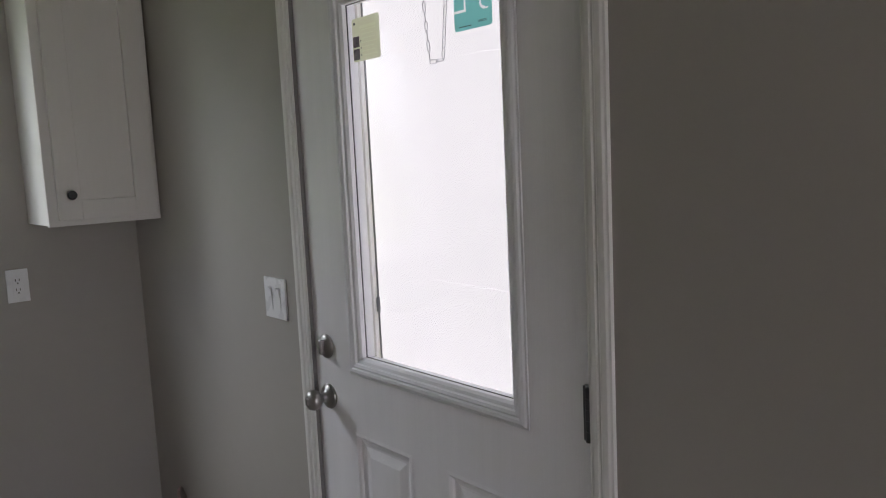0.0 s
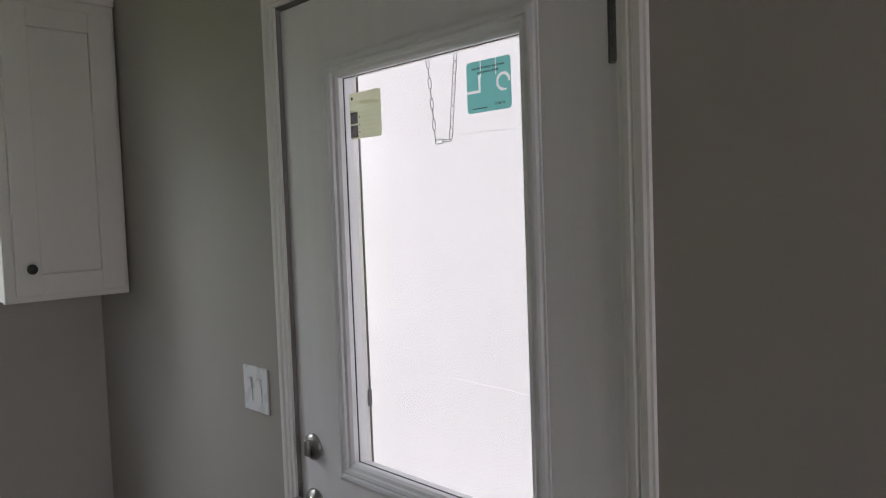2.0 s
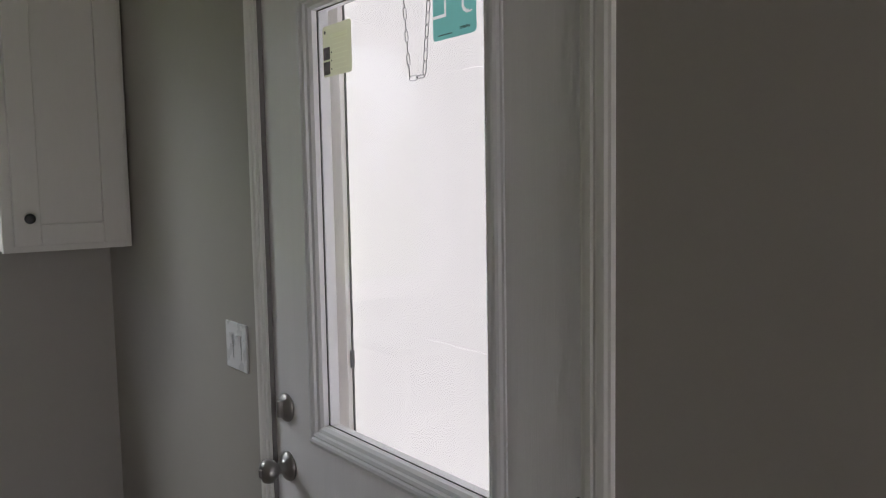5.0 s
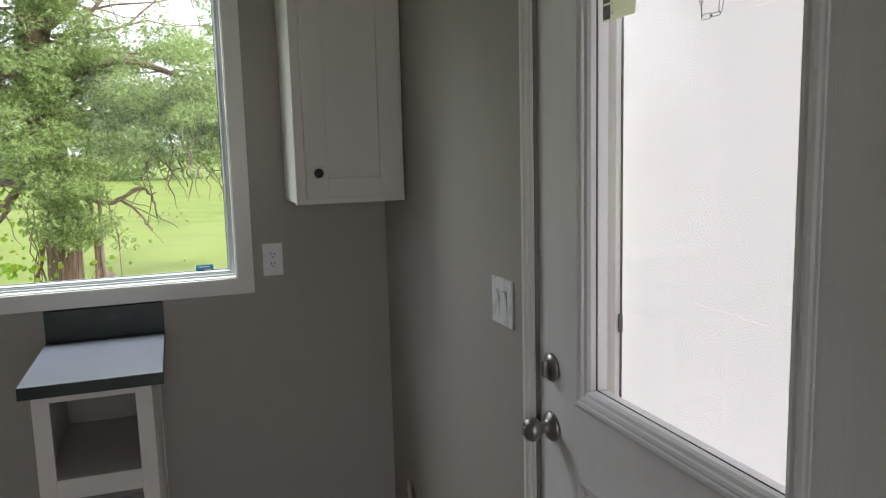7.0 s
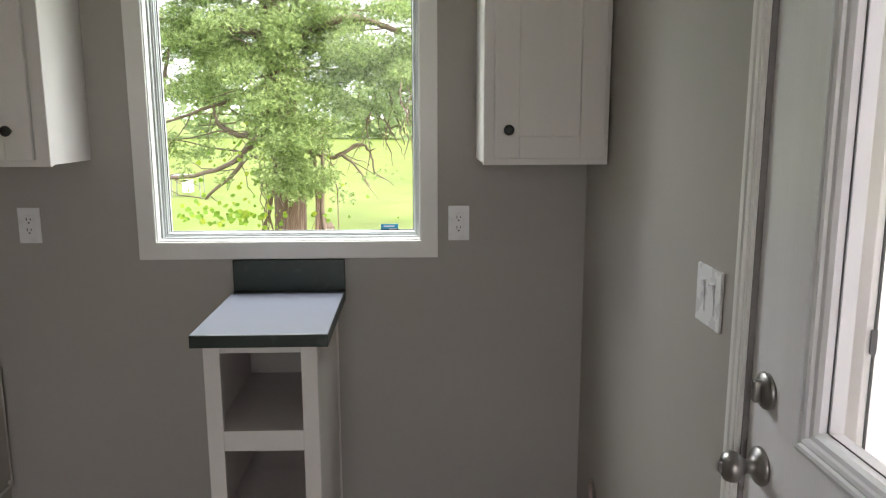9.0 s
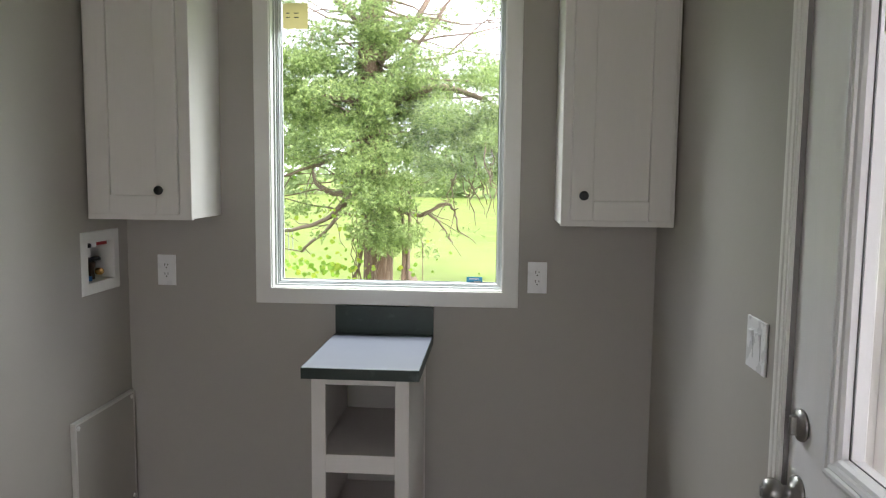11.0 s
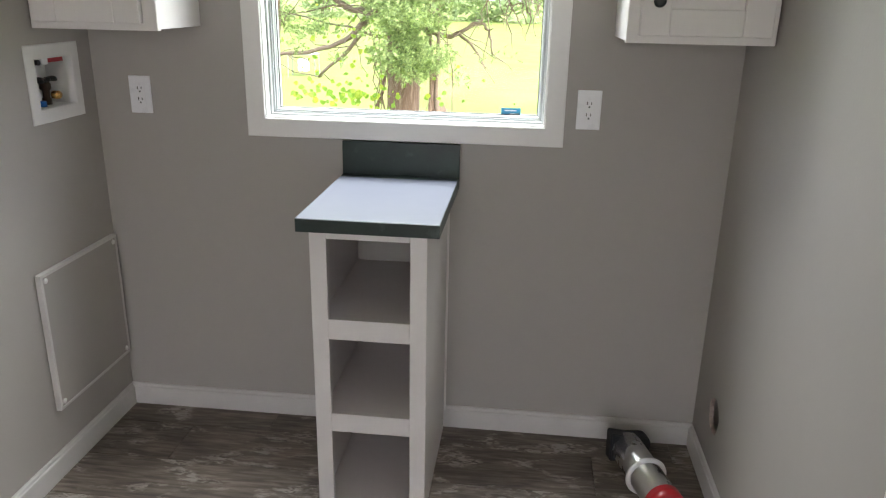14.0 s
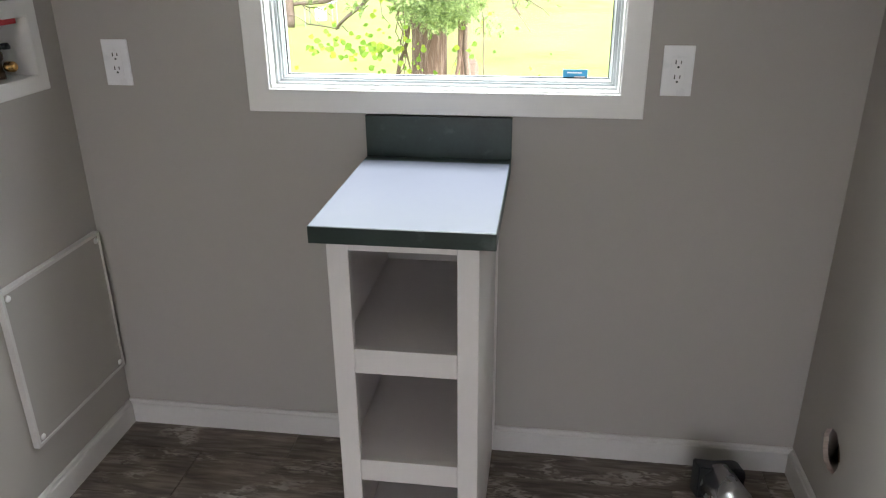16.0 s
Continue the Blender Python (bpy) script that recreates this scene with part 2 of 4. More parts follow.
def plank_material():
    """Weathered wood-look vinyl: dark brown grain with pale worn patches."""
    m = bpy.data.materials.new("weathered_vinyl_plank")
    m.use_nodes = True
    n, l = m.node_tree.nodes, m.node_tree.links
    b = n["Principled BSDF"]
    co = n.new("ShaderNodeTexCoord")
    oi = n.new("ShaderNodeObjectInfo")
    off = n.new("ShaderNodeVectorMath")
    off.operation = "MULTIPLY_ADD"
    l.new(oi.outputs["Random"], off.inputs[0])
    off.inputs[1].default_value = (37.0, 91.0, 13.0)
    l.new(co.outputs["Object"], off.inputs[2])

    def tex(stretch, scale, detail, distort=0.0):
        mp = n.new("ShaderNodeMapping")
        mp.inputs["Scale"].default_value = stretch
        l.new(off.outputs[0], mp.inputs["Vector"])
        t = n.new("ShaderNodeTexNoise")
        t.inputs["Scale"].default_value, t.inputs["Detail"].default_value, t.inputs["Distortion"].default_value = scale, detail, distort
        l.new(mp.outputs["Vector"], t.inputs["Vector"])
        return t

    grain = tex((1.0, 8.0, 1.0), 9.0, 12, 0.45)
    tone = tex((1.0, 1.8, 1.0), 3.5, 6, 0.5)
    worn = tex((1.0, 2.2, 1.0), 5.5, 10, 0.8)
    speck = tex((1.0, 2.6, 1.0), 30.0, 7, 0.9)
    r1 = n.new("ShaderNodeValToRGB")
    e = r1.color_ramp.elements
    e[0].position, e[0].color = 0.32, (0.082, 0.064, 0.052, 1)
    e[1].position, e[1].color = 0.70, (0.225, 0.188, 0.158, 1)
    k = e.new(0.5)
    k.color = (0.140, 0.111, 0.090, 1)
    l.new(grain.outputs["Fac"], r1.inputs["Fac"])
    r2 = n.new("ShaderNodeMapRange")
    l.new(tone.outputs["Fac"], r2.inputs["Value"])
    r2.inputs["From Min"].default_value, r2.inputs["From Max"].default_value = 0.3, 0.7
    r2.inputs["To Min"].default_value, r2.inputs["To Max"].default_value = 0.7, 1.3
    sc = n.new("ShaderNodeVectorMath")
    sc.operation = "SCALE"
    l.new(r1.outputs[0], sc.inputs[0])
    l.new(r2.outputs[0], sc.inputs["Scale"])
    pat = n.new("ShaderNodeMapRange")
    l.new(worn.outputs["Fac"], pat.inputs["Value"])
    pat.inputs["From Min"].default_value, pat.inputs["From Max"].default_value = 0.51, 0.62
    sp = n.new("ShaderNodeMapRange")
    l.new(speck.outputs["Fac"], sp.inputs["Value"])
    sp.inputs["From Min"].default_value, sp.inputs["From Max"].default_value = 0.44, 0.56
    mm = n.new("ShaderNodeMath")
    mm.operation = "MULTIPLY"
    l.new(pat.outputs[0], mm.inputs[0])
    l.new(sp.outputs[0], mm.inputs[1])
    mix = n.new("ShaderNodeMix")
    mix.data_type = "RGBA"
    l.new(mm.outputs[0], mix.inputs["Factor"])
    l.new(sc.outputs[0], mix.inputs["A"])
    mix.inputs["B"].default_value = (0.36, 0.325, 0.285, 1)
    l.new(mix.outputs["Result"], b.inputs["Base Color"])
    b.inputs["Roughness"].default_value = 0.5
    bp = n.new("ShaderNodeBump")
    bp.inputs["Strength"].default_value, bp.inputs["Distance"].default_value = 0.25, 0.001
    l.new(grain.outputs["Fac"], bp.inputs["Height"])
    l.new(bp.outputs["Normal"], b.inputs["Normal"])
    return m


PLANK = plank_material()


# ---------- building helpers ----------
def mesh_from(bm, name, mats):
    me = bpy.data.meshes.new(name)
    bm.to_mesh(me)
    bm.free()
    for m in mats if isinstance(mats, (list, tuple)) else [mats]:
        me.materials.append(m)
    return me


def part(name, bm, mats, parent=None, label="", smooth=False):
    me = mesh_from(bm, name, mats)
    if smooth:
        for p in me.polygons:
            p.use_smooth = True
    ob = new(name, me)
    if parent is not None:
        ob.parent = parent
    if label:
        ob["label"] = label
    return ob


def thing(name, label, category, at=(0, 0, 0), group="", kind=""):
    ob = new(name)
    ob.location = at
    ob.empty_display_size = 0.05
    bpy.context.view_layer.update()
    return tagged(ob, label, category, group, kind)


def box(bm, x0, y0, z0, x1, y1, z1, bevel=0.0, seg=2):
    g = bmesh.ops.create_cube(bm, size=1.0)
    vs = g["verts"]
    for v in vs:
        v.co = Vector(((x0 + x1) / 2 + v.co.x * (x1 - x0), (y0 + y1) / 2 + v.co.y * (y1 - y0), (z0 + z1) / 2 + v.co.z * (z1 - z0)))
    if bevel:
        es = list({e for v in vs for e in v.link_edges})
        bmesh.ops.bevel(bm, geom=es, offset=bevel, segments=seg, affect="EDGES", profile=0.6)
    return bm


def boxed(*a, bevel=0.0, seg=2):
    return box(bmesh.new(), *a, bevel=bevel, seg=seg)


def revolve(profile, n=32, m=Matrix(), bm=None):
    """A turned solid: profile of (radius, height) about z, placed by m."""
    bm = bm or bmesh.new()
    rings = []
    for r, h in profile:
        if r < 1e-6:
            rings.append([bm.verts.new(m @ Vector((0, 0, h)))])
        else:
            rings.append([bm.verts.new(m @ Vector((r * math.cos(2 * math.pi * i / n), r * math.sin(2 * math.pi * i / n), h))) for i in range(n)])
    for a, b in zip(rings, rings[1:]):
        for i in range(n):
            q = [a[i % len(a)], a[(i + 1) % len(a)], b[(i + 1) % len(b)], b[i % len(b)]]
            q = list(dict.fromkeys(q))
            if len(q) > 2:
                bm.faces.new(q)
    bmesh.ops.recalc_face_normals(bm, faces=bm.faces)
    return bm


def sweep_frame(rect, profile, to3d, is_open=False, bm=None):
    """A mitred moulding round a rectangle. profile: closed polygon of (outward, height); is_open leaves out the bottom side."""
    bm = bm or bmesh.new()
    a0, b0, a1, b1 = rect
    loops = []
    for u, w in profile:
        low = b0 if is_open else b0 - u
        loops.append([bm.verts.new(to3d(a, b, w)) for a, b in ((a0 - u, low), (a0 - u, b1 + u), (a1 + u, b1 + u), (a1 + u, low))])
    k = len(loops)
    for i in range(k):
        p, q = loops[i], loops[(i + 1) % k]
        for s in range(3 if is_open else 4):
            bm.faces.new((p[s], p[(s + 1) % 4], q[(s + 1) % 4], q[s]))
    if is_open:
        bm.faces.new([lp[0] for lp in loops])
        bm.faces.new([lp[3] for lp in reversed(loops)])
    bmesh.ops.recalc_face_normals(bm, faces=bm.faces)
    return bm


def tube(bm, pts, radii, n=8):
    """A bent round bar through pts."""
    pts = [Vector(p) for p in pts]
    rings = []
    for i, p in enumerate(pts):
        d = (pts[min(i + 1, len(pts) - 1)] - pts[max(i - 1, 0)]).normalized()
        s = d.cross(Vector((0.13, 0.31, 0.94)) if abs(d.z) < 0.9 else Vector((1, 0.2, 0))).normalized()
        u = d.cross(s)
        r = radii[i] if isinstance(radii, (list, tuple)) else radii
        rings.append([bm.verts.new(p + r * (math.cos(2 * math.pi * j / n) * s + math.sin(2 * math.pi * j / n) * u)) for j in range(n)])
    for a, b in zip(rings, rings[1:]):
        for j in range(n):
            bm.faces.new((a[j], a[(j + 1) % n], b[(j + 1) % n], b[j]))
    bm.faces.new(rings[0][::-1])
    bm.faces.new(rings[-1])
    return bm


def slab_with_holes(us, vs, holes, to3d, depth, bm=None):
    """A wall slab on a grid of breaks us, vs; cells whose middle lies in a hole are left open."""
    bm = bm or bmesh.new()
    vert = {}

    def v(i, j, k):
        if (i, j, k) not in vert:
            vert[i, j, k] = bm.verts.new(to3d(us[i], vs[j], depth * k))
        return vert[i, j, k]

    def solid(i, j):
        if not (0 <= i < len(us) - 1 and 0 <= j < len(vs) - 1):
            return False
        cu, cv = (us[i] + us[i + 1]) / 2, (vs[j] + vs[j + 1]) / 2
        return not any(h[0] < cu < h[2] and h[1] < cv < h[3] for h in holes)

    for i in range(len(us) - 1):
        for j in range(len(vs) - 1):
            if not solid(i, j):
                continue
            for k in (0, 1):
                bm.faces.new((v(i, j, k), v(i + 1, j, k), v(i + 1, j + 1, k), v(i, j + 1, k)))
            for di, dj, a, b in ((-1, 0, (i, j), (i, j + 1)), (1, 0, (i + 1, j), (i + 1, j + 1)), (0, -1, (i, j), (i + 1, j)), (0, 1, (i, j + 1), (i + 1, j + 1))):
                if not solid(i + di, j + dj):
                    bm.faces.new((v(*a, 0), v(*b, 0), v(*b, 1), v(*a, 1)))
    bmesh.ops.recalc_face_normals(bm, faces=bm.faces)
    return bm


def lettering(name, text, size, m, mat, parent, align="CENTER"):
    """Flat letters in the built-in font, made into a mesh."""
    cu = bpy.data.curves.new(name, "FONT")
    cu.body, cu.size, cu.align_x, cu.extrude = text, size, align, 0.0002
    tmp = bpy.data.objects.new(name, cu)
    scene.collection.objects.link(tmp)
    bpy.context.view_layer.update()
    me = bpy.data.meshes.new_from_object(tmp.evaluated_get(bpy.context.evaluated_depsgraph_get()))
    bpy.data.objects.remove(tmp)
    me.materials.clear()
    me.materials.append(mat)
    ob = new(name, me)
    ob.parent = parent
    ob.matrix_local = m
    return ob


# ---------- the room ----------
LEFT, BACK, TOP = -1.99, -6.2, 2.44
T = 0.14
WIN = (-1.428, 1.060, -0.556, 2.165)      # finished window opening in the wall: x0, z0, x1, z1
DR = (-2.1775, 0.0, -1.2530, 2.050)         # finished door opening: y0, z0, y1, z1
BOX = (-0.292, 1.100, -0.110, 1.246)      # recess for the washer valves: y0, z0, y1, z1
VENT = (-0.224, 0.242, 0.054)             # round hole: y, z, radius

bm = slab_with_holes([LEFT - T, WIN[0], WIN[2], T], [-0.02, WIN[1], WIN[3], TOP], [WIN], lambda a, b, w: (a, w, b), T)
wall_north = part("wall_north", bm, WALL)
tagged(wall_north, "smooth greige painted wall round the garden window", "wall", kind="structure")

vy, vz, vr = VENT
s = 0.07
bm = slab_with_holes([BACK, DR[0], DR[2], vy - s, vy + s, 0.0], [-0.02, vz - s, vz + s, DR[3], TOP],
                     [(DR[0], -1, DR[2], DR[3]), (vy - s, vz - s, vy + s, vz + s)], lambda a, b, w: (w, a, b), T)
ring = []
for i in range(32):
    a = 2 * math.pi * i / 32
    c, sn = math.cos(a), math.sin(a)
    k = s / max(abs(c), abs(sn))
    rag = vr * (1 + 0.035 * math.sin(5 * a) + 0.025 * math.sin(11 * a + 1))
    ring.append((bm.verts.new((0, vy + k * c, vz + k * sn)), bm.verts.new((0, vy + rag * c, vz + rag * sn)), bm.verts.new((0.013, vy + rag * c * 1.02, vz + rag * sn * 1.02)),
                 bm.verts.new((T, vy + k * c, vz + k * sn))))
for i in range(32):
    p, q = ring[i], ring[(i + 1) % 32]
    bm.faces.new((p[0], q[0], q[1], p[1]))
    f = bm.faces.new((p[1], q[1], q[2], p[2]))
    f.material_index = 1
bmesh.ops.recalc_face_normals(bm, faces=bm.faces)
wall_east = part("wall_east", bm, [WALL, GYPSUM])
tagged(wall_east, "greige painted wall with a cut round vent hole", "wall", kind="structure")
bm = bmesh.new()
box(bm, 0.045, vy - 0.075, vz - 0.075, 0.06, vy + 0.075, vz + 0.075)
tagged(part("vent_backing", bm, CAVITY), "rough brown sheathing inside the round vent hole", "sheathing", kind="structure")

bm = slab_with_holes([BACK, BOX[0], BOX[2], 0.0], [-0.02, BOX[1], BOX[3], TOP], [BOX], lambda a, b, w: (LEFT - w, a, b), T)
tagged(part("wall_west", bm, WALL), "smooth greige painted wall with a valve box", "wall", kind="structure")
FILL_OPENING = (-1.60, 0.0, -0.02, 2.41)           # unseen opening added behind the walker for fill light: x0, z0, x1, z1
bm = slab_with_holes([LEFT - T, FILL_OPENING[0], FILL_OPENING[2], T], [-0.02, FILL_OPENING[1], FILL_OPENING[3], TOP], [FILL_OPENING], lambda a, b, w: (a, BACK - w, b), T)
tagged(part("wall_south", bm, WALL), "unseen plain greige wall, opening added for fill light", "wall", kind="structure")
tagged(part("ceiling", boxed(LEFT - T, BACK - T, TOP, T, T, TOP + 0.1), CEIL), "white textured ceiling", "ceiling", kind="structure")
floor = part("floor", boxed(LEFT - T, BACK - T, -0.12, T, T, -0.006), material("subfloor", (0.04, 0.03, 0.025), 0.9))
tagged(floor, "weathered brown wood-look plank floor", "floor", kind="structure")

# baseboards with a bevelled upper edge
def baseboard(name, a, b, inward, label="white painted baseboard with a bevelled top"):
    a, b, n = Vector(a), Vector(b), Vector(inward)
    prof = [(0.0, 0.0), (0.013, 0.0), (0.013, 0.063), (0.0125, 0.066), (0.009, 0.069), (0.0085, 0.075), (0.006, 0.079), (0.0, 0.0795)]
    bm = bmesh.new()
    ends = [[bm.verts.new(p + n * u + Vector((0, 0, h))) for u, h in prof] for p in (a, b)]
    for i in range(len(prof)):
        j = (i + 1) % len(prof)
        bm.faces.new((ends[0][i], ends[0][j], ends[1][j], ends[1][i]))
    bm.faces.new(ends[0])
    bm.faces.new(ends[1][::-1])
    bmesh.ops.recalc_face_normals(bm, faces=bm.faces)
    return tagged(part(name, bm, BASE), label, "baseboard", kind="structure")


baseboard("baseboard_north_west", (LEFT, 0, 0), (-1.157, 0, 0), (0, -1, 0))
baseboard("baseboard_north_east", (-0.843, 0, 0), (0, 0, 0), (0, -1, 0))
baseboard("baseboard_west", (LEFT, BACK, 0), (LEFT, -0.013, 0), (1, 0, 0))
baseboard("baseboard_east_far", (0, -1.2020, 0), (0, -0.013, 0), (-1, 0, 0))
baseboard("baseboard_east_near", (0, BACK, 0), (0, -2.2285, 0), (-1, 0, 0))

# ---------- entry door ----------
FACE = 0.008                               # inner face of the slab
casing = part("door_casing", sweep_frame((DR[0], 0, DR[2], DR[3]),
    [(0.0, 0.0), (0.0, 0.008), (0.004, 0.0095), (0.009, 0.0085), (0.0105, 0.0115), (0.020, 0.0125), (0.0225, 0.0095), (0.026, 0.0095), (0.030, 0.0125), (0.036, 0.0130), (0.042, 0.0130), (0.046, 0.010), (0.050, 0.009), (0.050, 0.0)],
    lambda a, b, w: (-w, a, b), True), TRIM)
tagged(casing, "white fluted door casing round the entry door", "door casing", kind="structure")
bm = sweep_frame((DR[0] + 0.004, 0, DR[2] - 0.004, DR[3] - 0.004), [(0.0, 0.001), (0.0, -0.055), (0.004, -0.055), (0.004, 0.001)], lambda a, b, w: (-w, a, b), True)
tagged(part("door_jamb", bm, JAMB), "greige door jamb darkened with the reveal's shade", "door jamb", kind="structure")
bm = sweep_frame((DR[0] + 0.004, 0, DR[2] - 0.004, DR[3] - 0.004), [(-0.012, -0.0552), (-0.012, -0.168), (0.004, -0.168), (0.004, -0.0552)], lambda a, b, w: (-w, a, b), True)
tagged(part("door_stop", bm, TRIM), "white painted door stop and outer jamb", "door stop", kind="structure")
bm = boxed(-0.01, DR[0], 0.0, 0.17, DR[2], 0.018, bevel=0.004)
tagged(part("door_threshold", bm, STEEL), "grey metal door threshold", "threshold", kind="structure")

DY0, DY1, DZ0, DZ1 = -2.1720, -1.2590, 0.022, 2.041
GL = (-1.977, 1.011, -1.4675, 1.858)       # visible glass: y0, z0, y1, z1
HO = (GL[0] - 0.03, GL[1] - 0.03, GL[2] + 0.03, GL[3] + 0.03)  # hole in the slab, behind the moulding
door = thing("door_1", "closed white half-glazed entry door with stickers on its glass", "door", (0, 0, 0), kind="structure")
P1, P2 = (-1.650, 0.27, -1.429, 0.811), (-1.999, 0.27, -1.778, 0.811)
bm = slab_with_holes(sorted({DY0, HO[0], P2[0], P2[2], P1[0], P1[2], HO[2], DY1}), [DZ0, P1[1], P1[3], HO[1], HO[3], DZ1], [HO, P1, P2],
                     lambda a, b, w: (FACE + w, a, b), 0.044)
part("door_slab", bm, DOOR, door)
for P in (P1, P2):
    bm = sweep_frame(P, [(0.0, 0.0), (0.004, 0.003), (-0.004, 0.004), (-0.010, 0.0), (-0.014, -0.005), (-0.024, -0.008), (-0.024, -0.018), (0.0, -0.018)], lambda a, b, w: (FACE - w, a, b))
    part("panel_moulding", bm, DOOR, door)
    bm = bmesh.new()
    r = [(0.020, -0.0085), (0.030, -0.0085), (0.052, -0.002), (0.056, -0.002)]
    loops = [[bm.verts.new((FACE - w, a, b)) for a, b in ((P[0] + u, P[1] + u), (P[0] + u, P[3] - u), (P[2] - u, P[3] - u), (P[2] - u, P[1] + u))] for u, w in r]
    for p, q in zip(loops, loops[1:]):
        for i in range(4):
            bm.faces.new((p[i], p[(i + 1) % 4], q[(i + 1) % 4], q[i]))
    bm.faces.new(loops[-1])
    back = [bm.verts.new((FACE + 0.03, v.co.y, v.co.z)) for v in loops[0]]
    for i in range(4):
        bm.faces.new((loops[0][i], loops[0][(i + 1) % 4], back[(i + 1) % 4], back[i]))
    bm.faces.new(back)
    bmesh.ops.recalc_face_normals(bm, faces=bm.faces)
    part("raised_panel", bm, DOOR, door)
part("glazing_frame", sweep_frame((GL[0], GL[1], GL[2], GL[3]),
    [(0.0, -0.0195), (0.0, -0.006), (0.005, 0.000), (0.012, 0.002), (0.014, 0.007), (0.020, 0.009), (0.025, 0.006), (0.028, 0.010), (0.034, 0.0105), (0.039, 0.008), (0.042, 0.004), (0.046, 0.003), (0.0465, 0.0), (0.042, 0.0), (0.030, -0.006)],
    lambda a, b, w: (FACE - w, a, b)), LITE, door, "moulded white frame round the door glass")
part("glass_gasket", sweep_frame((GL[0] + 0.0015, GL[1] + 0.0015, GL[2] - 0.0015, GL[3] - 0.0015), [(0.0, -0.0180), (0.0015, -0.0175), (0.0015, -0.0195), (0.0, -0.0195)], lambda a, b, w: (FACE - w, a, b)), GASKET, door, "thin dark gasket round the door glass")
part("outer_glazing_frame", sweep_frame((GL[0] - 0.004, GL[1] - 0.004, GL[2] + 0.004, GL[3] + 0.004), [(0.0, -0.0245), (0.0, -0.046), (0.006, -0.050), (0.034, -0.050), (0.034, -0.044), (0.026, -0.044), (0.026, -0.0245)], lambda a, b, w: (FACE - w, a, b)), LITE, door)
# dark strips set round the slab, drawing the shade in its gaps
for nm, a in (("gap_shade", (FACE + 0.012, DY1 + 0.0006, DZ0, FACE + 0.03, DY1 + 0.0050, DZ1)), ("gap_shade", (FACE + 0.012, DY0 - 0.0036, DZ0, FACE + 0.03, DY0 - 0.0004, DZ1)), ("gap_shade", (FACE + 0.012, DY0, DZ1 + 0.0006, FACE + 0.03, DY1, DZ1 + 0.0045))):
    part(nm, boxed(*a), SLOT, door, "dark strip painted in for the door gap's shade")
pane = part("door_glass", pane_mesh(FACE + 0.020, GL[0] - 0.006, GL[1] - 0.006, FACE + 0.024, GL[2] + 0.006, GL[3] + 0.006, 0), [GLASS, CLEAR], door, "clear glass pane")
pane.visible_shadow = False

# lockset and hinges
def turn_x(y, z):
    """z of the turned piece points into the room."""
    return Matrix.Translation((FACE, y, z)) @ Matrix.Rotation(radians(-90), 4, "Y")


knob = part("door_knob", revolve([(0, 0), (0.033, 0), (0.0335, 0.004), (0.030, 0.009), (0.020, 0.013), (0.013, 0.017), (0.012, 0.027), (0.015, 0.032), (0.022, 0.037), (0.0262, 0.046), (0.0265, 0.054), (0.023, 0.063), (0.014, 0.068), (0, 0.069)], 40, turn_x(-1.315, 0.885)), NICKEL, door, "satin nickel round door knob", True)
bm = bmesh.new()
box(bm, FACE - 0.074, -1.3195, 0.876, FACE - 0.066, -1.3105, 0.894, 0.002)
part("knob_button", bm, NICKEL, knob)
bolt = part("deadbolt", revolve([(0, 0), (0.031, 0), (0.032, 0.003), (0.030, 0.008), (0.022, 0.012), (0.012, 0.0135), (0, 0.0135)], 40, turn_x(-1.317, 1.020)), NICKEL, door, "satin nickel deadbolt rose", True)
bm = bmesh.new()
box(bm, FACE - 0.025, -1.3235, 1.001, FACE - 0.011, -1.3105, 1.039, 0.004, 3)
part("thumb_turn", bm, NICKEL, bolt, "", True)
tagged(part("strike_plate", boxed(0.004, DR[2] - 0.0056, 0.862, 0.024, DR[2] - 0.0035, 0.908), NICKEL), "small dark steel strike plate on the jamb", "strike plate")
for z in (0.22, 1.035, 1.825):
    h = thing("door_hinge", "grey steel butt hinge on the entry door", "hinge", (FACE, DY0, z), "door hinges")
    for k in range(5):
        bm = revolve([(0, 0.0005), (0.0065, 0.0005), (0.0068, 0.002), (0.0068, 0.0185), (0.0065, 0.0199), (0, 0.0199)], 14, Matrix.Translation((-0.012, -0.002, -0.05 + 0.02 * k)))
        part("knuckle", bm, STEEL, h, "", True)
    part("hinge_leaf", boxed(-0.010, 0.0, -0.05, -0.0005, 0.012, 0.05), STEEL, h)

# stickers on the glass
WHITE_LOGO = paper_material("white_logo_ink", (0.85, 0.87, 0.87), (0.93, 0.95, 0.95), 0.85)
GX = FACE + 0.0198


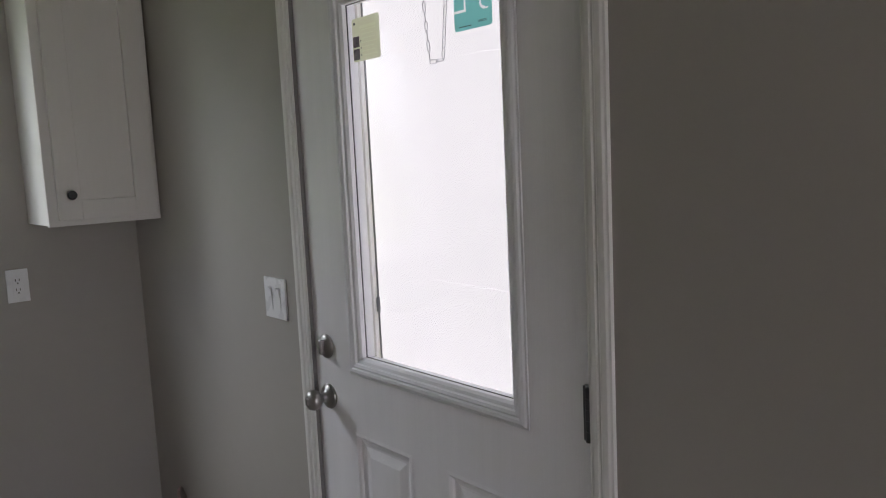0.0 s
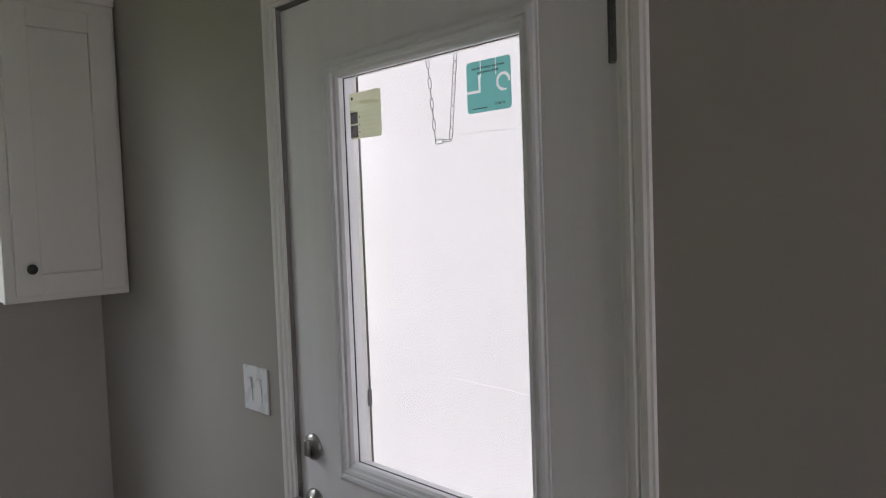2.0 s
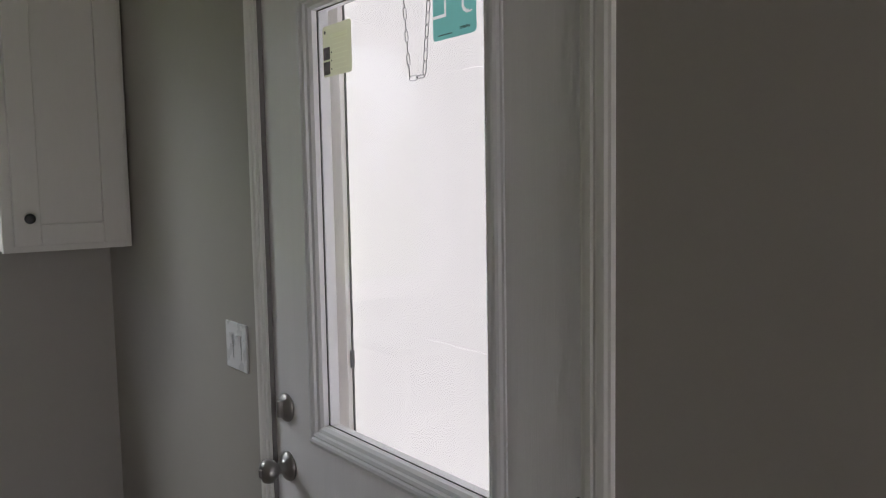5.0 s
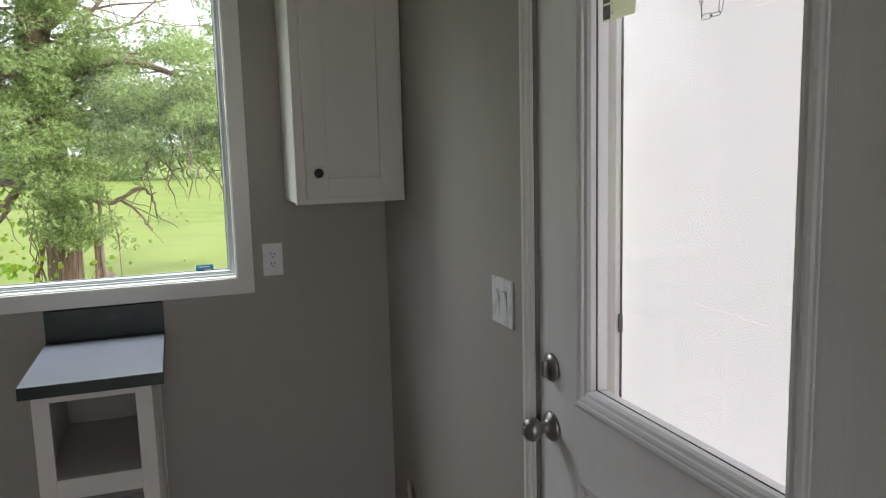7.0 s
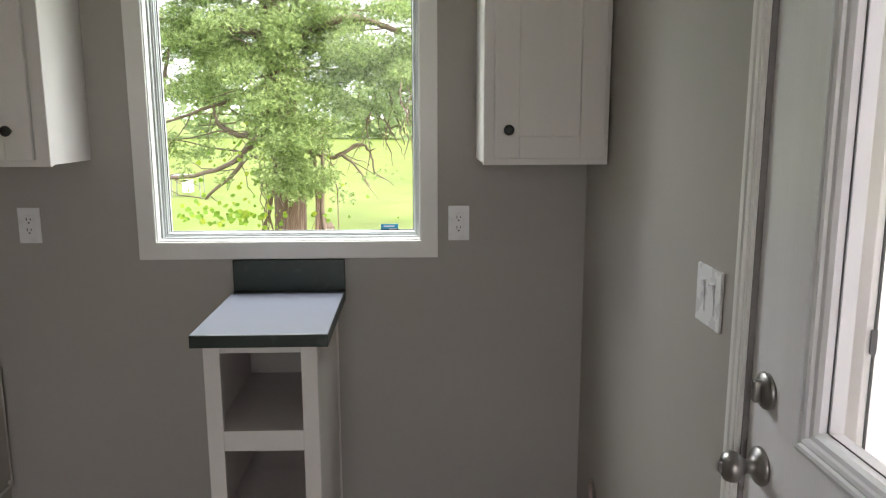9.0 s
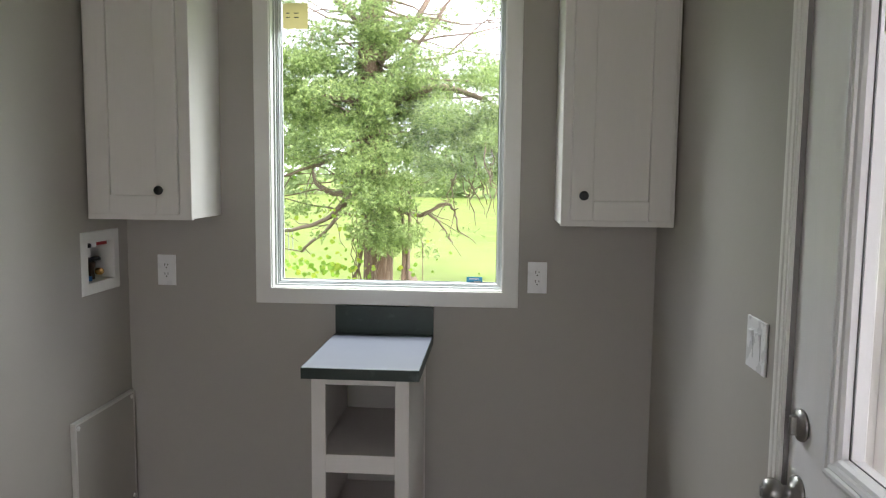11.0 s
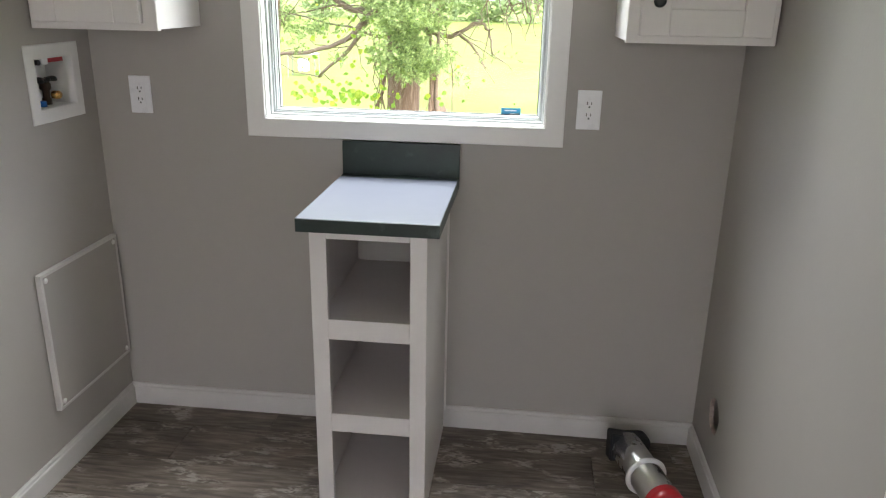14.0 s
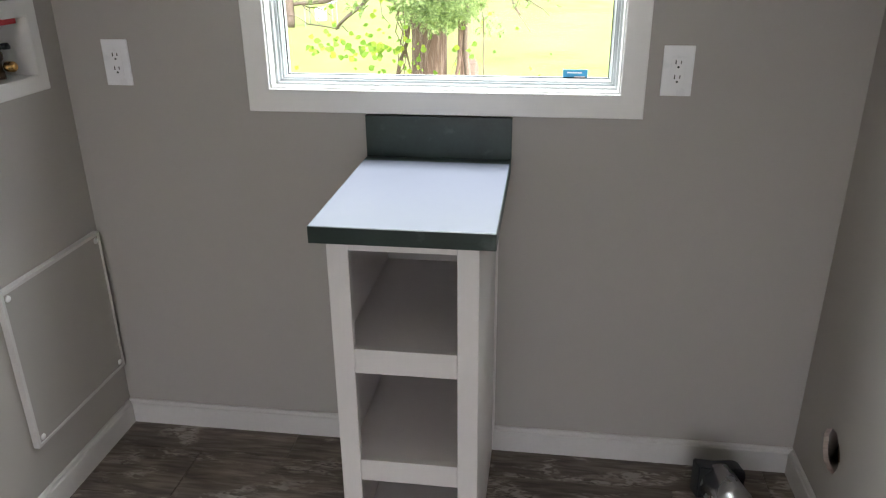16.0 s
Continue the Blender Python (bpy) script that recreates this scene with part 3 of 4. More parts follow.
def sticker(name, label, y0, z0, y1, z1, mat, cat, r=0.006, pale=None):
    """A thin card on the room side of the glass with rounded corners; where pale(y, z) holds, the film is left unprinted."""
    step = 0.001
    ny, nz = round((y1 - y0) / step), round((z1 - z0) / step)
    bm = bmesh.new()
    vs = [[bm.verts.new((-0.0005, y0 + (y1 - y0) * i / ny, z0 + (z1 - z0) * j / nz)) for j in range(nz + 1)] for i in range(ny + 1)]
    for i in range(ny):
        for j in range(nz):
            y, z = y0 + (i + 0.5) * step, z0 + (j + 0.5) * step
            dy, dz = max(0, y0 + r - y, y - y1 + r), max(0, z0 + r - z, z - z1 + r)
            if math.hypot(dy, dz) <= r:
                f = bm.faces.new((vs[i][j], vs[i + 1][j], vs[i + 1][j + 1], vs[i][j + 1]))
                f.material_index = 1 if pale and pale(y, z) else 0
    bmesh.ops.delete(bm, geom=[v for v in bm.verts if not v.link_faces], context="VERTS")
    root = thing(name, label, cat, (GX, 0, 0))
    part("card", bm, [mat, WHITE_LOGO], root)
    return root


def label_shape(y, z):
    """White strokes on the teal label: an angle, a broken ring and two thin uprights."""
    ring = 0.0112 < math.hypot(y + 1.927, z - 1.786) < 0.0165 and not (abs(z - 1.779) < 0.006 and y < -1.927)
    angle = (-1.870 < y < -1.8395 and 1.773 < z < 1.778) or (-1.873 < y < -1.868 and 1.773 < z < 1.804)
    lines = 1.800 < z and (abs(y + 1.874) < 0.0006 or abs(y + 1.910) < 0.0006)
    return ring or angle or lines


def ink(root, y0, z0, y1, z1, mat, name="print_bar", lift=0.001):
    return part(name, boxed(-lift - 0.0004, y0, z0, -lift + 0.0002, y1, z1), mat, root)


FAINT = paper_material("faint_print", (0.58, 0.61, 0.45), (0.80, 0.84, 0.62), 0.75)


def flat_ink(root, y0, z0, y1, z1, mat, name="print_bar", lift=0.0010):
    bm = bmesh.new()
    bm.faces.new([bm.verts.new((-lift, y, z)) for y, z in ((y0, z0), (y1, z0), (y1, z1), (y0, z1))])
    return part(name, bm, mat, root)


note = sticker("instruction_sticker", "pale green instruction sticker with two photos on door glass", -1.592, 1.724, -1.486, 1.822, PAPER_GREEN, "sticker")
ink(note, -1.513, 1.757, -1.489, 1.781, PHOTO, "photo")
ink(note, -1.513, 1.728, -1.489, 1.753, PHOTO, "photo")
for k in range(7):
    flat_ink(note, -1.580 + 0.006 * (k % 3), 1.735 + 0.0095 * k, -1.522, 1.7372 + 0.0095 * k, FAINT)
flat_ink(note, -1.578, 1.797, -1.516, 1.8035, FAINT, "print_header")
ring = bmesh.new()
bmesh.ops.create_circle(ring, cap_ends=True, segments=16, radius=0.0035, matrix=Matrix.Translation((-0.0012, -1.496, 1.8105)) @ Matrix.Rotation(radians(90), 4, "Y"))
part("emblem", ring, INK, note, "small dark round emblem")
for k in range(3):
    flat_ink(note, -1.5205, 1.736 + 0.016 * k, -1.5175, 1.739 + 0.016 * k, INK, "bullet_mark")
teal = sticker("teal_label", "square teal paper label with white shapes on door glass", -1.945, 1.738, -1.839, 1.829, TEAL, "label", r=0.008, pale=label_shape)
face_in = Matrix(((0, 0, -1, 0), (-1, 0, 0, 0), (0, 1, 0, 0), (0, 0, 0, 1)))
for text, z in (("Scan for finishing instructions", 1.8145), ("and product details", 1.8065)):
    lettering("lettering", text, 0.0066, Matrix.Translation((-0.0012, -1.892, z)) @ face_in, INK, teal)
ink(teal, -1.888, 1.7445, -1.853, 1.746, INK)
lettering("lettering", "12186756", 0.0062, Matrix.Translation((-0.0012, -1.918, 1.7475)) @ face_in, INK, teal)

# storm frame and the white film outside the door
bm = bmesh.new()
box(bm, 0.169, -1.312, 0.0, 0.185, -1.225, 2.13, 0.002)
box(bm, 0.169, -2.22, 0.0, 0.185, -2.172, 2.13, 0.002)
box(bm, 0.169, -2.172, 2.035, 0.185, -1.312, 2.13, 0.002)
storm = part("storm_door_frame", bm, TRIM)
tagged(storm, "white metal storm frame outside the entry door", "door frame", kind="structure")
part("latch_keeper", boxed(0.175, -1.3180, 1.080, 0.186, -1.3147, 1.122, bevel=0.001), STEEL, storm)
part("latch_strike", boxed(0.128, DR[2] - 0.0180, 1.052, 0.150, DR[2] - 0.0162, 1.112, bevel=0.0006), WIRE, storm, "grey metal latch strike")
part("weather_strip", boxed(0.1815, -1.3145, 0.0, 0.1860, -1.3122, 2.1), material("grey_rubber", (0.10, 0.10, 0.10), 0.7), storm, "dark grey weather strip")
bm = bmesh.new()
ny, nz = 40, 60
grid = []
for j in range(nz + 1):
    z = -0.1 + 2.3 * j / nz
    row = []
    for i in range(ny + 1):
        y = -2.35 + 1.10 * i / ny
        fold = 0.016 * math.sin(16 * (y + 0.42 * z)) * max(0, 1.12 - z) * math.exp(-3 * (-1.3 - y)) + 0.003 * noise.noise((y * 3, z * 1.2, 2))
        row.append(bm.verts.new((0.215 + fold, y, z)))
    grid.append(row)
for j in range(nz):
    for i in range(ny):
        bm.faces.new((grid[j][i], grid[j][i + 1], grid[j + 1][i + 1], grid[j + 1][i]))
sheet = part("plastic_sheet", bm, FILM, None, "", True)
tagged(sheet, "white translucent plastic sheet hung outside the door", "plastic sheet")
CREASE = paper_material("film_crease", (0.8, 0.79, 0.8), (0.8, 0.79, 0.8), 0.85)
for z, ya, yb, r in ((1.186, -1.50, -2.20, 0.0003), (1.729, -1.62, -2.20, 0.0003)):
    bm = bmesh.new()
    n = 24
    tube(bm, [(0.2065 + 0.001 * math.sin(k), ya + (yb - ya) * k / n, z - 0.012 * (k / n) + 0.0012 * math.sin(1.7 * k)) for k in range(n + 1)], [r * (0.25 + min(1, k / 6) * 0.75) for k in range(n + 1)], 5)
    part("crease", bm, CREASE, sheet)

# chain hanging outside the glass
chain = thing("hanging_chain", "thin grey link chain hanging in a loop outside the door glass", "chain", (0.10, -1.702, 2.04))
way = []
A, B, LOW = Vector((0, 0.060, 0)), Vector((0, -0.060, 0)), -0.335
for k in range(41):
    u = k / 40
    if u < 0.46:
        p = A.lerp(Vector((0, 0.027, LOW)), u / 0.46)
    elif u > 0.54:
        p = Vector((0, -0.017, LOW)).lerp(B, (u - 0.54) / 0.46)
    else:
        p = Vector((0, 0.027 - 0.044 * (u - 0.46) / 0.08, LOW))
    way.append(p)
length = 0.0215
dist = 0.0
samples = []
for a, b in zip(way, way[1:]):
    seg = (b - a).length
    while dist <= seg:
        samples.append((a.lerp(b, dist / seg), (b - a).normalized()))
        dist += length
    dist -= seg
for k, (p, d) in enumerate(samples):
    bm = bmesh.new()
    L, W = 0.0125, 0.0046 if k % 2 == 0 else 0.0022
    loop = []
    for j in range(17):
        a = 2 * math.pi * j / 16
        side = Vector((0, -d.z, d.y))
        loop.append(d * (L * math.copysign(abs(math.cos(a)) ** 0.6, math.cos(a))) + side * (W * math.copysign(abs(math.sin(a)) ** 0.7, math.sin(a))) + Vector((0.002 * math.sin(a) if k % 2 else 0, 0, 0)))
    tube(bm, loop, 0.0008, 5)
    ob = part("chain_link", bm, WIRE, chain, "", True)
    ob.location = p

# ---------- window ----------
casing = part("window_casing", sweep_frame(WIN, [(0.0, 0.0), (0.0, 0.011), (0.0015, 0.0125), (0.0565, 0.0125), (0.058, 0.011), (0.058, 0.0)], lambda a, b, w: (a, -w, b)), TRIM)
tagged(casing, "flat white window casing boards mitred at corners", "window casing", kind="structure")
part_bm = sweep_frame(WIN, [(0.0, 0.004), (-0.004, 0.004), (-0.004, -0.135), (0.0, -0.135)], lambda a, b, w: (a, -w, b))
win = thing("window_1", "white vinyl picture window looking onto a cedar tree", "window", (0, 0, 0), kind="structure")
part("jamb_liner", part_bm, TRIM, win)
WI = (WIN[0] + 0.004, WIN[1] + 0.004, WIN[2] - 0.004, WIN[3] - 0.004)
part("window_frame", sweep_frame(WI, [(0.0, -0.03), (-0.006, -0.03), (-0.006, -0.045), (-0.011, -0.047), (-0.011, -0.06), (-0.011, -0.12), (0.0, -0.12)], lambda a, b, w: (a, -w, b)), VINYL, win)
WS = (WI[0] + 0.011, WI[1] + 0.011, WI[2] - 0.011, WI[3] - 0.011)
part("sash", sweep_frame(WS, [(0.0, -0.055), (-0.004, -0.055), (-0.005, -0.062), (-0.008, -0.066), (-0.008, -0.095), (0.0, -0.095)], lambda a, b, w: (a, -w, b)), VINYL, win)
wp = part("window_pane", pane_mesh(WS[0] + 0.006, 0.078, WS[1] + 0.006, WS[2] - 0.006, 0.082, WS[3] - 0.006, 1), [GLASS, CLEAR], win, "clear glass pane")
wp.visible_shadow = False
part("glazing_gasket", sweep_frame((WS[0] + 0.010, WS[1] + 0.010, WS[2] - 0.010, WS[3] - 0.010), [(0.0, -0.074), (0.003, -0.074), (0.003, -0.0775), (0.0, -0.0775)], lambda a, b, w: (a, -w, b)), SLOT, win, "thin dark gasket line")

st = thing("window_sticker", "small blue and white sticker low on the window glass", "sticker", (0, 0.0775, 0))
part("sticker_film", boxed(-0.692, -0.0008, 1.080, -0.632, 0, 1.104), BLUE_FILM, st)
part("white_patch", boxed(-0.664, -0.0016, 1.081, -0.637, -0.0009, 1.088), WHITE_INK, st)
part("white_patch", boxed(-0.682, -0.0016, 1.095, -0.645, -0.0009, 1.0985), WHITE_INK, st)
yn = thing("paper_note", "pale yellow paper note taped on the window glass", "note", (0, 0.0775, 0))
bm = bmesh.new()
bm.faces.new([bm.verts.new(c) for c in ((-1.398, -0.0005, 2.034), (-1.302, -0.0005, 2.032), (-1.301, -0.0005, 2.128), (-1.399, -0.0005, 2.128))])
part("paper", bm, PAPER, yn)
for k in range(4):
    part("print_bar", boxed(-1.385 + 0.03 * (k % 2), -0.002, 2.073 + 0.016 * (k // 2), -1.372 + 0.035 * (k % 2), -0.0013, 2.0765 + 0.016 * (k // 2)), INK, yn)

# ---------- wall cabinets ----------
def wall_cabinet(label, x0, x1, dx0, dx1, knob_x, stile):
    """Upper cabinet: box with a face frame, one recessed-panel door and a crown strip."""
    z0, z1, yf = 1.328, 2.262, -0.277
    c = thing("wall_cabinet", label, "wall cabinet", (x0, 0, z0), "laundry wall cabinets")

    def bx(*a, bevel=0.0015):
        return boxed(a[0] - x0, a[1], a[2] - z0, a[3] - x0, a[4], a[5] - z0, bevel=bevel, seg=1)

    bm = bx(x0, yf + 0.019, z0 + 0.004, x0 + 0.016, -0.001, z1)
    for a in ((x1 - 0.016, yf + 0.019, z0 + 0.004, x1, -0.001, z1), (x0 + 0.016, yf + 0.019, z0 + 0.012, x1 - 0.016, -0.001, z0 + 0.024), (x0 + 0.016, -0.012, z0 + 0.024, x1 - 0.016, -0.001, z1 - 0.016), (x0 + 0.016, yf + 0.019, z1 - 0.016, x1 - 0.016, -0.001, z1)):
        box(bm, a[0] - x0, a[1], a[2] - z0, a[3] - x0, a[4], a[5] - z0)
    part("carcass", bm, CAB, c)
    bm = sweep_frame((x0 + 0.04 - x0, 0.034, x1 - 0.04 - x0, z1 - 0.04 - z0), [(0, 0), (0.0, 0.019), (0.038, 0.019), (0.040, 0.017), (0.040, 0.0)], lambda a, b, w: (a, yf + 0.019 - w, b))
    for v in bm.verts:
        if v.co.z < 0:
            v.co.z = 0.0
    part("face_frame", bm, CAB, c)
    d0, d1, yd = z0 + 0.019, 2.228, yf - 0.0195
    dr = part("cabinet_door", bx(dx0 + stile - 0.004, yd + 0.0125, d0 + 0.061, dx1 - stile + 0.004, yd + 0.0180, d1 - 0.061, bevel=0), CAB, c)
    for a in ((dx0, d0, dx0 + stile, d1), (dx1 - stile, d0, dx1, d1), (dx0 + stile, d0, dx1 - stile, d0 + 0.065), (dx0 + stile, d1 - 0.065, dx1 - stile, d1)):
        part("door_rail" if a[2] - a[0] > 0.1 else "door_stile", bx(a[0], yd, a[1], a[2], yd + 0.019, a[3], bevel=0.0018), CAB, dr)
    m = Matrix.Translation((knob_x - x0, yd, 1.430 - z0)) @ Matrix.Rotation(radians(90), 4, "X")
    part("cabinet_knob", revolve([(0, 0), (0.007, 0), (0.006, 0.004), (0.0055, 0.012), (0.009, 0.016), (0.0145, 0.020), (0.0155, 0.024), (0.0145, 0.028), (0.009, 0.0305), (0, 0.031)], 28, m), BLACK, dr, "round black knob", True)
    bm = bmesh.new()
    prof = [(yf - 0.001, z1 - 0.002), (yf - 0.010, z1), (yf - 0.012, z1 + 0.012), (yf - 0.018, z1 + 0.022), (yf - 0.020, z1 + 0.048), (yf + 0.0, z1 + 0.048), (yf + 0.018, z1 - 0.002)]
    ends = [[bm.verts.new((xx - x0, y, z - z0)) for y, z in prof] for xx in (x0 - 0.0, x1)]
    for i in range(len(prof)):
        j = (i + 1) % len(prof)
        bm.faces.new((ends[0][i], ends[0][j], ends[1][j], ends[1][i]))
    bm.faces.new(ends[0])
    bm.faces.new(ends[1][::-1])
    bmesh.ops.recalc_face_normals(bm, faces=bm.faces)
    part("crown_strip", bm, CAB, c)
    return c


wall_cabinet("white painted wall cabinet beside the entry door", -0.372, -0.004, -0.342, -0.020, -0.303, 0.072)
wall_cabinet("white painted wall cabinet above the washer valves", LEFT + 0.003, -1.620, -1.972, -1.660, -1.716, 0.074)

# ---------- shelf unit and worktop ----------
UX0, UX1, UF, UT = -1.155, -0.845, -0.502, 0.858
unit = thing("shelf_unit", "narrow white open shelf unit with three cubbies", "shelf unit", (UX0, 0, 0))


def ub(*a, bevel=0.0):
    return boxed(a[0] - UX0, a[1], a[2], a[3] - UX0, a[4], a[5], bevel=bevel, seg=1)


IN0, IN1 = -1.110, -0.890
part("side_panel", ub(UX0, UF + 0.019, 0, UX0 + 0.014, -0.001, UT), CAB, unit)
part("side_panel", ub(UX1 - 0.014, UF + 0.019, 0, UX1, -0.001, UT), CAB, unit)
part("scribe_strip", ub(UX1, -0.012, 0, UX1 + 0.006, -0.001, UT), CAB, unit)
part("face_stile", ub(UX0, UF, 0, IN0, UF + 0.019, UT, bevel=0.0015), CAB, unit)
part("face_stile", ub(IN1, UF, 0, UX1, UF + 0.019, UT, bevel=0.0015), CAB, unit)
for z0, z1 in ((0.0, 0.036), (0.264, 0.321), (0.549, 0.608), (0.834, UT)):
    part("face_rail", ub(IN0, UF + 0.0003, z0, IN1, UF + 0.0187, z1, bevel=0.001), CAB, unit)
for z in (0.036, 0.321, 0.608):
    part("shelf_board", ub(UX0 + 0.0145, UF + 0.0192, z - 0.016, UX1 - 0.0145, -0.014, z - 0.001), SHELF_IN, unit, "taupe lined shelf")
part("inner_lining", ub(UX0 + 0.0145, UF + 0.0195, 0.0, UX0 + 0.017, -0.014, UT - 0.002), SHELF_IN, unit)
part("inner_lining", ub(UX1 - 0.017, UF + 0.0195, 0.0, UX1 - 0.0145, -0.014, UT - 0.002), SHELF_IN, unit)
part("back_panel", ub(UX0 + 0.0145, -0.0135, 0.0, UX1 - 0.0145, -0.002, UT), WALL, unit, "back panel in the wall's greige, darker than the shelves")

top = thing("worktop", "dark green laminate worktop with a low backsplash", "worktop", (-1.181, 0, UT))
part("top_board", boxed(0.0, -0.532, 0.0005, 0.370, -0.020, 0.036, bevel=0.0015), LAMINATE, top)
# pale sheet whose colour paints the window's reflection on the dark laminate
part("sheen_sheet", boxed(0.002, -0.5295, 0.0362, 0.368, -0.058, 0.0366), material("pale_sheen", (0.120, 0.128, 0.158), 0.33, var=0.03, scale=5, bump=0.05, bump_scale=30), top, "thin pale blue sheet painting the window's sheen on the worktop")
part("backsplash", boxed(0.0, -0.0195, 0.0005, 0.370, -0.001, 0.141, bevel=0.0015), LAMINATE, top)

# ---------- electrical ----------
def outlet(label, x, z):
    """Duplex receptacle in a square insert on a plain plate."""
    o = thing("wall_outlet", label, "outlet", (x, 0, z), "wall outlets")
    part("cover_plate", boxed(-0.0355, -0.0055, -0.0585, 0.0355, -0.0003, 0.0585, bevel=0.0022, seg=3), PLATE, o)
    part("receptacle", boxed(-0.0165, -0.0075, -0.033, 0.0165, -0.0056, 0.033, bevel=0.001), PLATE, o)
    for zz in (-0.017, 0.017):
        part("slot", boxed(-0.0075, -0.0085, zz - 0.001, -0.0052, -0.0072, zz + 0.0085), SLOT, o)
        part("slot", boxed(0.0048, -0.0085, zz - 0.000, 0.0068, -0.0072, zz + 0.0075), SLOT, o)
        part("slot", revolve([(0, 0), (0.0026, 0), (0.0026, 0.001), (0, 0.001)], 12, Matrix.Translation((0, -0.0074, zz - 0.0075)) @ Matrix.Rotation(radians(90), 4, "X")), SLOT, o)
    return o


outlet("white duplex outlet beside the window", -0.428, 1.117)
outlet("white duplex outlet below the wall cabinet", -1.836, 1.119)
sw = thing("light_switch", "white double rocker light switch beside the door", "light switch", (0, -1.081, 1.123))
part("cover_plate", boxed(-0.0065, -0.0590, -0.0585, -0.0003, 0.0590, 0.0585, bevel=0.0025, seg=3), PLATE, sw)
for y in (-0.023, 0.023):
    part("switch_frame", boxed(-0.0075, y - 0.0115, -0.034, -0.0066, y + 0.0115, 0.034, bevel=0.0004, seg=1), PLATE, sw)
    bm = bmesh.new()
    vs = [bm.verts.new(c) for c in ((-0.0070, y - 0.0085, -0.031), (-0.0070, y + 0.0085, -0.031), (-0.0080, y + 0.0085, -0.004), (-0.0080, y - 0.0085, -0.004), (-0.0132, y - 0.0085, 0.0295), (-0.0132, y + 0.0085, 0.0295), (-0.0070, y - 0.0085, 0.031), (-0.0070, y + 0.0085, 0.031))]
    for q in ((0, 1, 2, 3), (3, 2, 5, 4), (4, 5, 7, 6), (0, 3, 4, 6), (1, 7, 5, 2), (0, 6, 7, 1)):
        bm.faces.new([vs[i] for i in q])
    bmesh.ops.recalc_face_normals(bm, faces=bm.faces)
    part("rocker", bm, PLATE, sw)
    part("slit", boxed(-0.0079, y - 0.0102, -0.030, -0.0072, y - 0.0090, 0.028), GAP_GREY, sw)

# ---------- washer valve box ----------
vb = thing("washer_valve_box", "white recessed washer valve box with red and black valves", "valve box", (LEFT, 0, 0))
part("trim_flange", sweep_frame((BOX[0], BOX[1], BOX[2], BOX[3]), [(0.0, 0.001), (0.0, 0.005), (0.034, 0.004), (0.037, 0.002), (0.037, 0.0003)], lambda a, b, w: (w, a, b)), WHITE_PLASTIC, vb)
bm = slab_with_holes([BOX[0] + 0.0005, BOX[2] - 0.0005], [BOX[1] + 0.0005, BOX[3] - 0.0005], [], lambda a, b, w: (-0.085 - w, a, b), 0.003)
part("back_plate", bm, WHITE_PLASTIC, vb)
bm = sweep_frame((BOX[0] + 0.003, BOX[1] + 0.003, BOX[2] - 0.003, BOX[3] - 0.003), [(0.0, 0.004), (0.0025, 0.004), (0.0025, -0.085), (0.0, -0.085)], lambda a, b, w: (w, a, b))
part("box_liner", bm, WHITE_PLASTIC, vb)
bm = revolve([(0, 0), (0.013, 0), (0.013, 0.018), (0.010, 0.020), (0.010, 0.040), (0.016, 0.046), (0.016, 0.060), (0.012, 0.066), (0, 0.066)], 18, Matrix.Translation((-0.048, -0.180, BOX[1] + 0.004)))
v = part("washer_valve", bm, material("dark_bronze", (0.07, 0.045, 0.03), 0.4, metal=0.6, var=0.3, scale=60), vb, "dark bronze washer valve", True)
bm = revolve([(0, 0), (0.011, 0), (0.0125, 0.004), (0.0125, 0.020), (0.008, 0.026), (0, 0.026)], 18, Matrix.Translation((-0.034, -0.170, BOX[1] + 0.032)) @ Matrix.Rotation(radians(90), 4, "Y"))
part("hose_outlet", bm, BRASS, v, "brass hose thread", True)
bm = bmesh.new()
for k in range(9):
    y = -0.228 + 0.0105 * k
    revolve([(0, 0), (0.009, 0.001), (0.010, 0.006), (0.008, 0.012), (0, 0.013)], 10, Matrix.Translation((-0.040 + 0.006 * math.sin(2.1 * k), y, BOX[1] + 0.071 + 0.002 * math.cos(3 * k))), bm)
part("valve_handle", bm, BLACK_PLASTIC, vb, "black lobed valve handle", True)
lev = part("red_lever", boxed(-0.026, -0.207, BOX[3] - 0.018, -0.012, -0.130, BOX[3] - 0.004, bevel=0.002), RED, vb, "red lever handle")
# the lever end's chrome highlight is put in as plain white
part("lever_stem", boxed(-0.028, -0.238, BOX[3] - 0.022, -0.008, -0.209, BOX[3] - 0.003, bevel=0.003), PLATE, lev, "chrome lever end painted white for its glint")
part("lever_hub", revolve([(0, 0), (0.008, 0), (0.008, 0.05), (0, 0.05)], 14, Matrix.Translation((-0.058, -0.252, BOX[3] - 0.014)) @ Matrix.Rotation(radians(90), 4, "Y")), BLACK_PLASTIC, vb)
part("blue_cap", revolve([(0, 0), (0.012, 0), (0.012, 0.016), (0, 0.018)], 16, Matrix.Translation((-0.030, -0.230, BOX[1] + 0.004))), BLUE, vb, "blue plastic cap")

# ---------- access panel on the wall ----------
PN = (-0.430, 0.212, -0.016, 0.650)
ap = thing("access_panel", "greige access panel with white edge strip and corner screws", "access panel", (LEFT, 0, 0))
part("panel_board", boxed(0.0003, PN[0] + 0.004, PN[1] + 0.004, 0.0155, PN[2] - 0.004, PN[3] - 0.004), WALL, ap)
